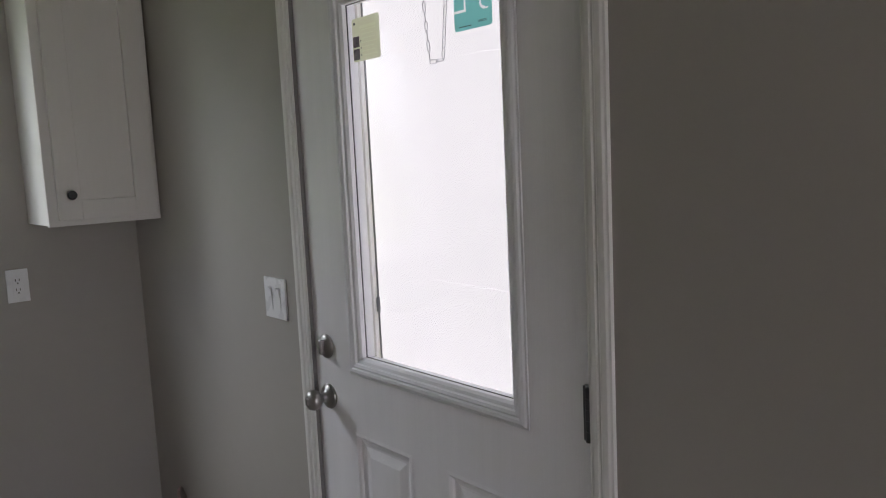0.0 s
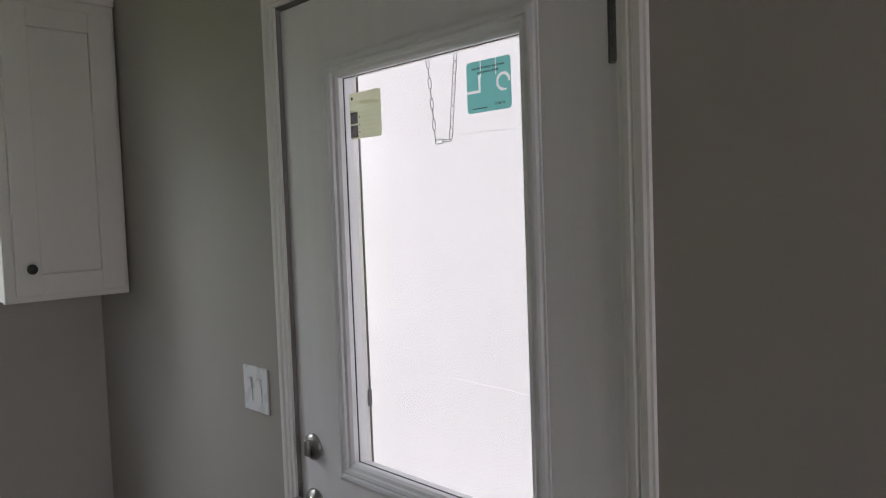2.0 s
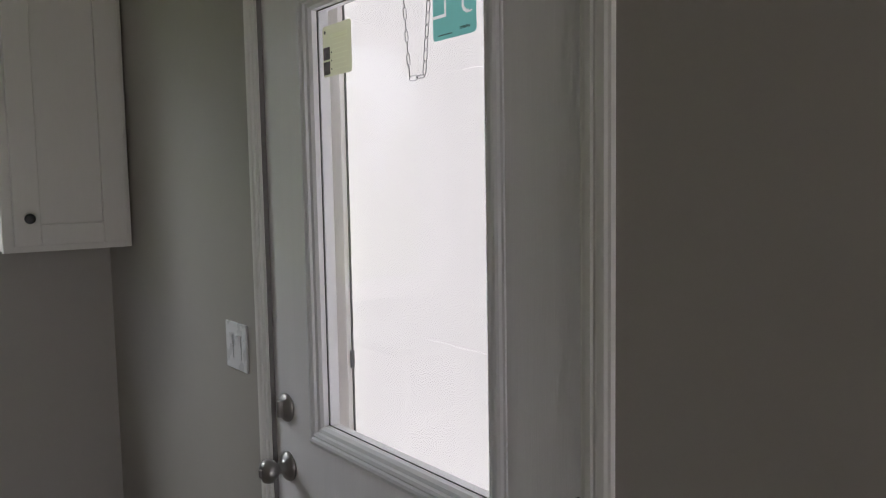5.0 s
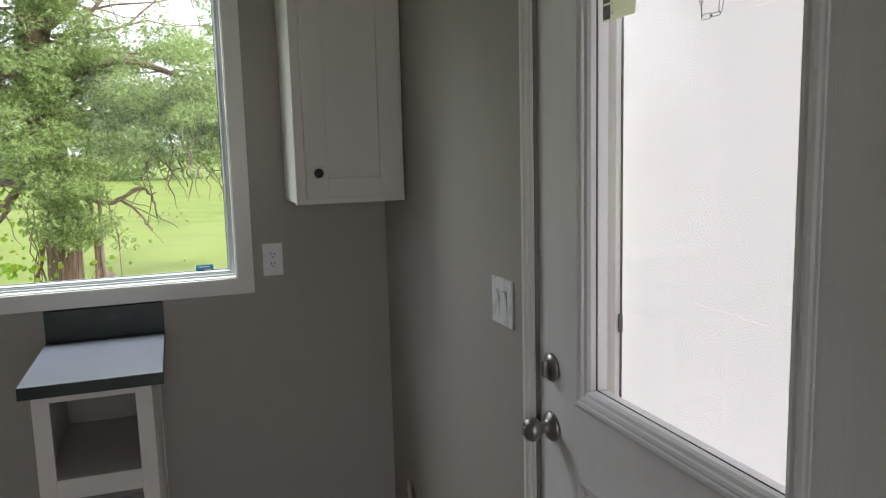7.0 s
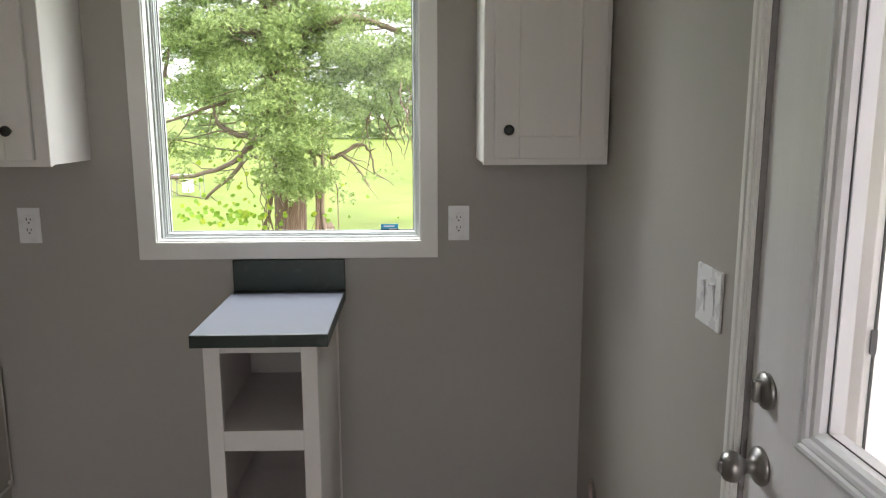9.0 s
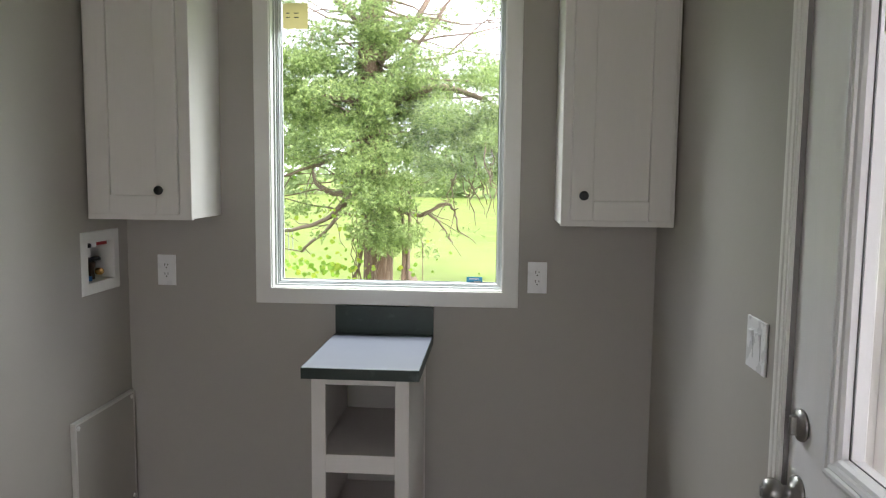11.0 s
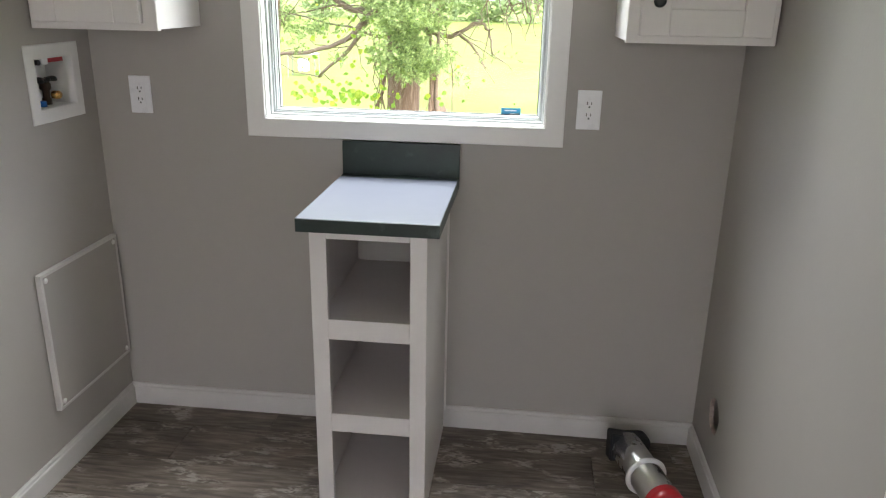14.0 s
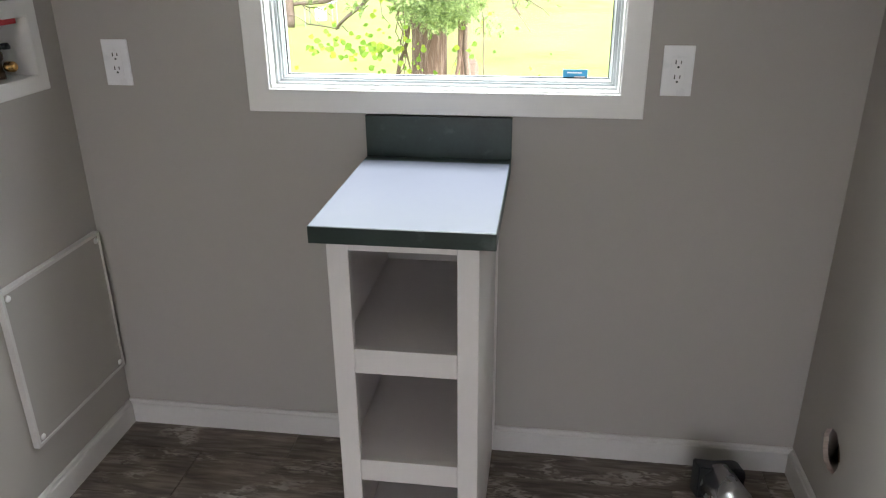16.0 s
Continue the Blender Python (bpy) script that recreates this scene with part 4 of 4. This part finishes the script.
part("edge_strip", sweep_frame((PN[0] + 0.009, PN[1] + 0.009, PN[2] - 0.009, PN[3] - 0.009), [(-0.001, 0.0158), (0.0, 0.0178), (0.008, 0.0178), (0.009, 0.017), (0.009, 0.0003), (0.0055, 0.0003), (0.0055, 0.0158)], lambda a, b, w: (w, a, b)), BASE, ap, "white edge strip")
for y in (PN[0] + 0.022, PN[2] - 0.022):
    for z in (PN[1] + 0.022, PN[3] - 0.022):
        part("screw_cap", revolve([(0, 0), (0.0085, 0), (0.008, 0.003), (0.004, 0.005), (0, 0.005)], 16, Matrix.Translation((0.0155, y, z)) @ Matrix.Rotation(radians(90), 4, "Y")), TRIM, ap, "", True)

# ---------- vent pipe on the floor ----------
vp = thing("dryer_vent_pipe", "galvanised dryer vent pipe with black hood and red cap", "vent pipe", (-0.239, -0.142, 0.0))
d = Vector((0.078, -0.290, 0.0)).normalized()
rot = Matrix(((d.y, 0, d.x, 0), (-d.x, 0, d.y, 0), (0, 1, 0, 0), (0, 0, 0, 1)))
R = 0.051


def along(s, up=R + 0.0145):
    return Matrix.Translation(d * s + Vector((0, 0, up))) @ rot


part("pipe", revolve([(R - 0.001, 0.0), (R, 0.0), (R, 0.10), (R + 0.001, 0.103), (R, 0.106), (R, 0.318), (R - 0.001, 0.318), (R - 0.001, 0.0)], 40, along(0.005)), ALU, vp, "", True)
part("wall_flange", revolve([(R + 0.0005, 0.0), (R + 0.013, 0.0), (R + 0.014, 0.003), (R + 0.013, 0.007), (R + 0.004, 0.009), (R + 0.0005, 0.010), (R + 0.0005, 0.0)], 40, along(0.166)), WHITE_PLASTIC, vp, "white plastic wall flange", True)
part("end_cap", revolve([(R + 0.0015, 0.0), (R + 0.004, 0.0), (R + 0.004, 0.042), (R - 0.002, 0.047), (0.0, 0.047), (0.0, 0.044), (R + 0.0015, 0.042), (R + 0.0015, 0.0)], 40, along(0.285)), RED, vp, "red plastic cap", True)
bm = bmesh.new()
hw, hd = 0.066, 0.075
sec = [(-hw + 0.010, 0.022), (hw + 0.008, 0.022), (hw + 0.012, 0.078), (hw + 0.004, 0.098), (hw - 0.014, 0.106), (0.0, 0.110), (-hw + 0.008, 0.124)]
fr = [[bm.verts.new(Vector((d.y * -u, d.x * u, 0)) * 1.0 + d * s + Vector((0, 0, h))) for u, h in sec] for s in (-0.020, 0.024)]
for i in range(len(sec)):
    j = (i + 1) % len(sec)
    bm.faces.new((fr[0][i], fr[0][j], fr[1][j], fr[1][i]))
bm.faces.new(fr[0])
bm.faces.new(fr[1][::-1])
bmesh.ops.recalc_face_normals(bm, faces=bm.faces)
bmesh.ops.bevel(bm, geom=list(bm.edges), offset=0.004, segments=2, affect="EDGES")
part("vent_hood", bm, BLACK_PLASTIC, vp, "black plastic vent hood")

# ---------- garden ----------
GZ = -0.72
bm = bmesh.new()
gx = [-400, -120, -40, -16, -8, -4, -2, 0, 2, 4, 8, 16, 40, 120, 400]
gy = [-400, -120, -40, -16, -4, 0.14, 1, 2, 3, 4, 5, 6, 8, 10, 13, 17, 22, 30, 50, 120, 400]
gv = [[bm.verts.new((x, y, GZ + (0.05 * noise.noise((x * 0.3, y * 0.3, 0)) if abs(x) < 50 and abs(y) < 50 else 0) + max(0, min(y, 60) - 3) * 0.012)) for x in gx] for y in gy]
for a, b in zip(gv, gv[1:]):
    for i in range(len(gx) - 1):
        bm.faces.new((a[i], a[i + 1], b[i + 1], b[i]))
# unseen pale slab, added to bounce neutral light through the back opening
tagged(part("bounce_slab", boxed(-12, -16, GZ - 0.3, 12, BACK - T, -0.14), material("pale_bounce_finish", (0.46, 0.44, 0.42), 0.85, var=0.1, scale=1.5, bump=0.2)), "unseen pale slab added to bounce neutral light indoors", "terrace", kind="structure")
tagged(part("ground", bm, GRASS, None, "", True), "bright green mown lawn rising gently", "lawn", kind="structure")


def spray_mesh(rng, centres, size, count, droop=0.3):
    """Many small scaly sprigs: crossed slender leaf blades round each centre."""
    g = np.random.default_rng(rng.randrange(10 ** 6))
    tris = []
    for c, r in centres:
        n = int(count * r[0] * r[1] * r[2] / 0.02)
        if n < 1:
            continue
        q = g.normal(size=(n, 3))
        q = q / np.linalg.norm(q, axis=1)[:, None] * (g.random((n, 1)) ** (1 / 3))
        base = np.array(c) + q * np.array(r)
        out = q * np.array([1, 0.6, 0.5]) + g.normal(size=(n, 3)) * 0.5 + np.array([0, 0, 0.1 - droop])
        out = out / (np.linalg.norm(out, axis=1)[:, None] + 1e-6)
        side = np.cross(out, g.normal(size=(n, 3)))
        side = side / (np.linalg.norm(side, axis=1)[:, None] + 1e-6)
        L = size * g.uniform(0.6, 1.4, (n, 1))
        w = out * L * 0.085
        for k in range(5):
            p = base + out * L * (k / 5) * 0.8
            for sgn in (-1, 1):
                tip = p + out * L * 0.35 + side * sgn * L * 0.33 * (1 - 0.12 * k) + g.normal(size=(n, 3)) * 0.004
                tris.append(np.stack([p - w, tip, p + w], axis=1).reshape(-1, 3))
    pts = np.concatenate(tris)
    verts = [tuple(v) for v in pts.tolist()]
    faces = [(i, i + 1, i + 2) for i in range(0, len(verts), 3)]
    return verts, faces


def clump_spots(rng, region, n, r):
    """Uneven clump centres inside an ellipsoid region: (centre, radii)."""
    out = []
    (cx, cy, cz), (rx, ry, rz) = region
    for _ in range(n):
        a = [rng.gauss(0, 0.5) for _ in range(3)]
        k = rng.uniform(0.6, 1.4)
        out.append(((cx + a[0] * rx, cy + a[1] * ry, cz + a[2] * rz), (r * k * 1.25, r * k, r * k * 0.6)))
    return out


def crooked(rng, a, b, n=7, amp=0.06, sag=0.0):
    a, b = Vector(a), Vector(b)
    pts = []
    for i in range(n):
        u = i / (n - 1)
        p = a.lerp(b, u)
        e = math.sin(math.pi * u)
        pts.append(p + Vector((rng.gauss(0, amp), rng.gauss(0, amp), rng.gauss(0, amp) - sag)) * e)
    return pts


rng = random.Random(11)
TX, TY = -1.56, 3.45
tree = thing("cedar_tree", "shaggy green cedar tree with a reddish bark trunk", "tree", (TX, TY, GZ))
bm = bmesh.new()
spine = [(0, 0, -0.15), (0.0, 0, 0.2), (-0.01, 0.0, 0.9), (0.0, 0.02, 1.5), (-0.03, 0.0, 2.2), (-0.07, 0.03, 3.0), (-0.04, 0.0, 4.0), (0.0, 0.0, 5.2), (0.02, 0.02, 6.4)]
tube(bm, spine, [0.20, 0.155, 0.13, 0.125, 0.115, 0.10, 0.08, 0.05, 0.015], 16)
for v in bm.verts:
    a = math.atan2(v.co.y, v.co.x)
    k = 1 + 0.09 * math.sin(7 * a + 2 * v.co.z) + 0.05 * math.sin(13 * a)
    v.co.x, v.co.y = v.co.x * k, v.co.y * k
part("trunk", bm, BARK, tree, "", True)


def at_tree(x, z, y=TY):
    return (x - TX, y - TY, z - GZ)


tufts = []
limbs = [
    ([(-1.62, 1.62), (-1.78, 1.38), (-1.90, 1.12), (-2.22, 0.83)], 0.034),
    ([(-1.62, 1.50), (-1.85, 1.25), (-2.05, 1.08), (-2.45, 1.00), (-2.8, 0.98)], 0.030),
    ([(-1.80, 1.34), (-1.95, 1.33), (-2.08, 1.42), (-2.10, 1.55)], 0.026),
    ([(-1.60, 1.75), (-1.95, 1.60), (-2.20, 1.52), (-2.6, 1.38)], 0.024),
    ([(-1.58, 1.95), (-1.80, 2.10), (-2.10, 2.12), (-2.5, 2.2)], 0.05),
    ([(-1.50, 1.25), (-1.20, 1.16), (-1.02, 1.25), (-0.92, 1.20), (-0.89, 1.02)], 0.022),
    ([(-1.15, 1.18), (-1.05, 1.10), (-0.93, 0.93)], 0.016),
    ([(-1.55, 2.0), (-1.1, 2.2), (-0.7, 2.1), (-0.3, 1.9)], 0.04),
    ([(-1.55, 2.4), (-1.2, 2.8), (-0.9, 3.4)], 0.035),
    ([(-1.60, 2.6), (-2.0, 3.0), (-2.4, 3.3)], 0.035),
    ([(-1.58, 3.0), (-1.3, 3.6), (-1.2, 4.2)], 0.03),
    ([(-2.54, 0.85), (-2.52, 1.15), (-2.49, 1.55), (-2.42, 2.0)], 0.035),
    ([(-0.80, 1.75), (-0.72, 1.50), (-0.65, 1.25)], 0.010),
    ([(-1.55, 2.20), (-1.22, 2.55), (-0.98, 2.90), (-0.80, 3.40)], 0.020),
    ([(-1.30, 2.42), (-1.00, 2.46), (-0.72, 2.70), (-0.55, 2.75)], 0.012),
    ([(-1.62, 2.40), (-1.90, 2.62), (-2.15, 2.70)], 0.012),
    ([(-0.60, 1.80), (-0.52, 1.5), (-0.42, 1.3)], 0.008),
]
for pts, r in limbs:
    bm = bmesh.new()
    dense = []
    ext = [pts[0], *pts, pts[-1]]
    for q0, q1, q2, q3 in zip(ext, ext[1:], ext[2:], ext[3:]):
        for k in range(5):
            u = k / 5
            c = [0.5 * (2 * q1[i] + (q2[i] - q0[i]) * u + (2 * q0[i] - 5 * q1[i] + 4 * q2[i] - q3[i]) * u * u + (3 * q1[i] - q0[i] - 3 * q2[i] + q3[i]) * u ** 3) for i in (0, 1)]
            dense.append(Vector(at_tree(c[0] + rng.gauss(0, 0.004), c[1] + rng.gauss(0, 0.004), TY - 0.05 + rng.gauss(0, 0.006))))
    dense.append(Vector(at_tree(*pts[-1])))
    tube(bm, dense, [max(0.004, r * (1 - 0.75 * i / len(dense))) for i in range(len(dense))], 8)
    for i in range(3, len(dense), 4):
        for _ in range(2):
            a = dense[i]
            b = a + Vector((rng.gauss(0, 0.16), rng.gauss(0, 0.12), rng.gauss(-0.06, 0.14)))
            tufts.append(b)
            tube(bm, crooked(rng, a, b, 5, 0.015), [0.005, 0.0045, 0.004, 0.003, 0.002], 5)
    part("limb", bm, DEADWOOD, tree, "", True)
bm = bmesh.new()
for _ in range(170):
    z = rng.uniform(1.1, 4.6)
    a = rng.uniform(0, 2 * math.pi)
    L = rng.uniform(0.5, 1.3) * (0.45 if math.sin(a) < -0.3 else 1.0)
    p0 = Vector(at_tree(TX, z))
    p1 = p0 + Vector((L * math.cos(a), L * math.sin(a), rng.uniform(-0.25, 0.35)))
    tube(bm, crooked(rng, p0, p1, 6, 0.022), [0.014, 0.012, 0.009, 0.007, 0.005, 0.003], 5)
for _ in range(26):
    x, z = rng.uniform(-1.05, -0.2), rng.uniform(1.35, 1.75)
    p0 = Vector(at_tree(x, z, TY - 0.1 + rng.gauss(0, 0.15)))
    p1 = p0 + Vector((rng.gauss(0.03, 0.07), rng.gauss(0, 0.05), -rng.uniform(0.2, 0.42)))
    tube(bm, crooked(rng, p0, p1, 7, 0.02), [0.006, 0.006, 0.0055, 0.005, 0.004, 0.003, 0.002], 5)
part("twigs", bm, DEADWOOD, tree)["kind"] = "stuff"
regions = [
    (((-1.70, TY - 0.1, 2.15), (1.05, 0.5, 0.55)), 84, 0.13),
    (((-1.60, TY - 0.35, 1.95), (0.50, 0.15, 0.50)), 12, 0.11),
    (((-1.65, TY - 0.3, 2.65), (0.55, 0.15, 0.50)), 18, 0.12),
    (((-2.30, TY, 2.0), (0.75, 0.5, 0.5)), 46, 0.12),
    (((-0.85, TY, 1.95), (0.65, 0.5, 0.45)), 52, 0.12),
    (((-0.25, TY, 1.80), (0.5, 0.5, 0.5)), 44, 0.13),
    (((0.35, TY, 1.9), (0.4, 0.5, 0.5)), 26, 0.13),
    (((-0.55, TY, 2.55), (0.8, 0.5, 0.45)), 46, 0.14),
    (((-2.4, TY, 2.6), (0.6, 0.5, 0.45)), 30, 0.14),
    (((-1.45, TY - 0.42, 1.42), (0.34, 0.18, 0.42)), 60, 0.10),
    (((-1.42, TY - 0.4, 1.02), (0.22, 0.15, 0.15)), 18, 0.09),
    (((-2.30, TY, 1.22), (0.24, 0.2, 0.20)), 12, 0.085),
    (((-1.50, TY - 0.3, 1.12), (0.16, 0.1, 0.18)), 12, 0.08),
    (((-1.17, TY - 0.1, 0.86), (0.14, 0.1, 0.12)), 5, 0.06),
    (((-1.65, TY, 3.4), (0.65, 0.5, 0.55)), 30, 0.15),
    (((-1.6, TY, 4.4), (0.5, 0.5, 0.7)), 14, 0.2),
    (((-3.0, TY, 1.9), (0.5, 0.5, 0.6)), 24, 0.15),
    (((-0.85, TY, 1.50), (0.45, 0.35, 0.20)), 18, 0.09),
    (((-2.12, TY, 1.98), (0.32, 0.3, 0.28)), 22, 0.11),
    (((-0.50, TY - 0.1, 1.72), (0.45, 0.35, 0.30)), 34, 0.11),
    (((-1.05, TY - 0.2, 1.85), (0.35, 0.3, 0.35)), 26, 0.11),
]
spots = []
for region, n, r in regions:
    spots += clump_spots(rng, region, n, r)


def leafless(x, z):
    """Open places in the crown: over the west limbs, under the east ones, and thin high up beside the top."""
    if -3.0 < x < -1.84 and 1.34 < z < 1.60:
        return True
    if x > -1.02 and z < 1.45:
        return True
    return z > 2.32 and (x > -1.15 and rng.random() < 0.72 or x < -1.95 and z > 2.5 and rng.random() < 0.6)


spots = [q for q in spots if not leafless(q[0][0], q[0][2])]
for p in tufts:
    if rng.random() < 0.25:
        k = rng.uniform(0.03, 0.075)
        spots.append(((p.x + TX + rng.gauss(0, 0.05), p.y + TY + rng.gauss(0, 0.05), p.z + GZ + rng.gauss(0, 0.05)), (k * 1.3, k, k)))
verts, faces = spray_mesh(rng, spots, 0.038, 2100)
verts = [(x - TX, y - TY, z - GZ) for x, y, z in verts]
me = bpy.data.meshes.new("crown")
me.from_pydata(verts, [], faces)
me.materials.append(CEDAR)
ob = new("crown", me)
ob.parent = tree
ob["kind"] = "stuff"

# vine on the trunk
vine = thing("climbing_vine", "yellow-green broadleaf vine climbing the cedar trunk", "vine", (TX, TY, GZ))
bm = bmesh.new()
stems = [[(-0.12, -0.16, 0.0), (-0.14, -0.17, 0.7), (-0.22, -0.2, 1.1), (-0.10, -0.2, 1.6), (0.05, -0.2, 2.2)], [(0.1, -0.18, 0.0), (0.14, -0.2, 0.9), (0.24, -0.2, 1.5), (0.2, -0.2, 2.3)], [(0.22, -0.1, 0.0), (0.26, -0.1, 0.9), (0.24, -0.15, 1.9)], [(-0.35, -0.2, 0.1), (-0.22, -0.2, 0.9), (-0.13, -0.2, 1.5)], [(-0.30, -0.2, 0.0), (-0.17, -0.2, 1.0), (-0.12, -0.2, 1.3)]]
for st_ in stems:
    pts = []
    for a, b in zip(st_, st_[1:]):
        for k in range(4):
            pts.append(Vector(a).lerp(Vector(b), k / 4) + Vector((rng.gauss(0, 0.015), rng.gauss(0, 0.01), 0)))
    tube(bm, pts, 0.014, 6)
for _ in range(26):
    x = rng.uniform(-0.3, 0.35)
    z = rng.uniform(0.9, 2.0)
    tube(bm, crooked(rng, (x, -0.2, z), (x + rng.gauss(0, 0.1), -0.22, z - rng.uniform(0.4, 1.1)), 6, 0.03), 0.004, 4)
part("vine_stems", bm, BARK, vine)
verts, faces = [], []


def leaf(c, s, nrm):
    nrm = Vector(nrm).normalized()
    u = nrm.cross(Vector((rng.gauss(0, 1), rng.gauss(0, 1), rng.gauss(0, 1)))).normalized()
    v = nrm.cross(u)
    n0 = len(verts)
    for a, b in ((0, -1), (0.75, -0.55), (0.85, 0.1), (0.35, 0.65), (0, 1.1), (-0.35, 0.65), (-0.85, 0.1), (-0.75, -0.55)):
        verts.append(tuple(Vector(c) + u * a * s + v * b * s + nrm * (0.15 * s * abs(a))))
    faces.append(tuple(range(n0, n0 + 8)))


for _ in range(150):
    x = rng.gauss(-0.10, 0.22)
    leaf((x, -0.24 + rng.gauss(0, 0.08), rng.uniform(1.05, 2.1) + rng.gauss(0, 0.1)), rng.uniform(0.010, 0.024), (rng.gauss(0, 0.6), -1, rng.gauss(0.5, 0.5)))
for _ in range(70):
    leaf((rng.gauss(-0.42, 0.17), -0.3 + rng.gauss(0, 0.08), 1.45 + rng.gauss(0, 0.04)), rng.uniform(0.014, 0.03), (rng.gauss(0, 0.5), -1, rng.gauss(0.7, 0.4)))
for _ in range(50):
    leaf((rng.gauss(-0.75, 0.35), 0.3 + rng.gauss(0, 0.2), 1.75 + rng.gauss(0, 0.3)), rng.uniform(0.012, 0.026), (rng.gauss(0, 0.6), -1, rng.gauss(0.5, 0.5)))
for _ in range(12):
    leaf((rng.gauss(0.45, 0.35), 0.2 + rng.gauss(0, 0.2), 1.35 + rng.gauss(0, 0.12)), rng.uniform(0.010, 0.02), (rng.gauss(0, 0.6), -1, rng.gauss(0.5, 0.5)))
me = bpy.data.meshes.new("vine_leaves")
me.from_pydata(verts, [], faces)
me.materials.append(VINE)
ob = new("vine_leaves", me)
ob.parent = vine
ob["kind"] = "stuff"

gt = thing("garden_tree", "pale green broadleaf tree beyond the cedar", "tree", (1.3, 10.5, GZ))
bm = bmesh.new()
tube(bm, [(0, 0, -0.1), (0.05, 0, 1.5), (0.0, 0, 3.6)], [0.16, 0.12, 0.05], 10)
part("trunk", bm, BARK, gt, "", True)
spots = []
for region, n, r in ((((1.2, 10.5, 2.7), (1.3, 0.9, 1.0)), 40, 0.4), (((0.2, 10.2, 2.6), (0.6, 0.6, 0.5)), 12, 0.28)):
    spots += clump_spots(rng, region, n, r)
gv_, gf_ = spray_mesh(rng, spots, 0.11, 30)
me = bpy.data.meshes.new("crown")
me.from_pydata([(x - 1.3, y - 10.5, z - GZ) for x, y, z in gv_], [], gf_)
me.materials.append(FAR_LEAF)
ob = new("crown", me)
ob.parent = gt
ob["kind"] = "stuff"

stump = thing("fence_post", "weathered grey broken wooden post beside the tree", "post", (-1.285, TY + 0.05, GZ))
bm = bmesh.new()
tube(bm, [(0, 0, -0.1), (0.01, 0, 0.6), (0.0, 0, 1.36)], [0.075, 0.07, 0.068], 10)
for v in bm.verts:
    if v.co.z > 1.2:
        v.co.z += rng.uniform(-0.06, 0.05)
part("post_body", bm, DEADWOOD, stump)
sap = thing("dead_sapling", "thin bare dead sapling beside the cedar trunk", "sapling", (-1.30, TY - 0.12, GZ))
bm = bmesh.new()
tube(bm, crooked(rng, (0, 0, -0.05), (0.03, 0, 2.2), 10, 0.012), [0.03, 0.03, 0.028, 0.026, 0.024, 0.022, 0.018, 0.015, 0.01, 0.006], 7)
part("stem", bm, DEADWOOD, sap, "", True)

# far garden
stand = thing("garden_stand", "small metal garden stand with a pale container below", "garden stand", (-6.35, 16.8, GZ + 0.10))
for x in (-0.34, 0.34):
    for y in (-0.2, 0.2):
        bm = bmesh.new()
        tube(bm, [(x * 1.05, y, 0), (x, y, 0.62)], 0.014, 6)
        part("leg", bm, WIRE, stand)
part("top_frame", boxed(-0.37, -0.22, 0.60, 0.37, 0.22, 0.63), WIRE, stand)
part("container", boxed(-0.12, -0.12, 0.18, 0.12, 0.12, 0.50, bevel=0.03), WHITE_PLASTIC, stand)
woods = thing("far_trees", "pale green tree line beyond the lawn", "trees", (0, 55, GZ), kind="stuff")
verts, faces = [], []
for k in range(60):
    cx, h = -60 + 2.1 * k + rng.gauss(0, 0.8), rng.uniform(4, 9)
    cy = rng.uniform(-6, 6)
    for _ in range(520):
        q = Vector((rng.gauss(0, 1), rng.gauss(0, 1), rng.gauss(0, 1))).normalized() * rng.uniform(0.5, 1)
        c = Vector((cx + q.x * 2.0, cy + q.y * 2.0, h * 0.52 + q.z * h * 0.5))
        n0 = len(verts)
        for _ in range(3):
            verts.append(tuple(c + Vector((rng.gauss(0, 0.25), rng.gauss(0, 0.25), rng.gauss(0, 0.2)))))
        faces.append((n0, n0 + 1, n0 + 2))
me = bpy.data.meshes.new("far_foliage")
me.from_pydata(verts, [], faces)
me.materials.append(FAR_LEAF)
ob = new("far_foliage", me)
ob.parent = woods

# ---------- floor planks ----------
PW, PL, G = 0.2045, 1.365, 0.0012
edge_mesh = {}
row_top = 0.079
row = 0
while row_top > BACK:
    y0, y1 = max(row_top - PW, BACK), min(row_top, 0.0)
    off = (-1.44 if row % 2 == 0 else -1.705) + 0.31 * ((row // 2) % 3)
    x = off - 2 * PL
    while x < 0:
        x0, x1 = max(x, LEFT), min(x + PL, 0.0)
        if x1 - x0 > 0.01:
            key = (round(x1 - x0, 3), round(y1 - y0, 3))
            if key not in edge_mesh:
                edge_mesh[key] = mesh_from(boxed(0, 0, -0.0058, x1 - x0 - G, y1 - y0 - G, 0.0, bevel=0.0012, seg=1), "plank", PLANK)
            o = new("plank", edge_mesh[key])
            o.parent = floor
            o.location = (x0, y0, 0)
        x += PL
    row_top -= PW
    row += 1
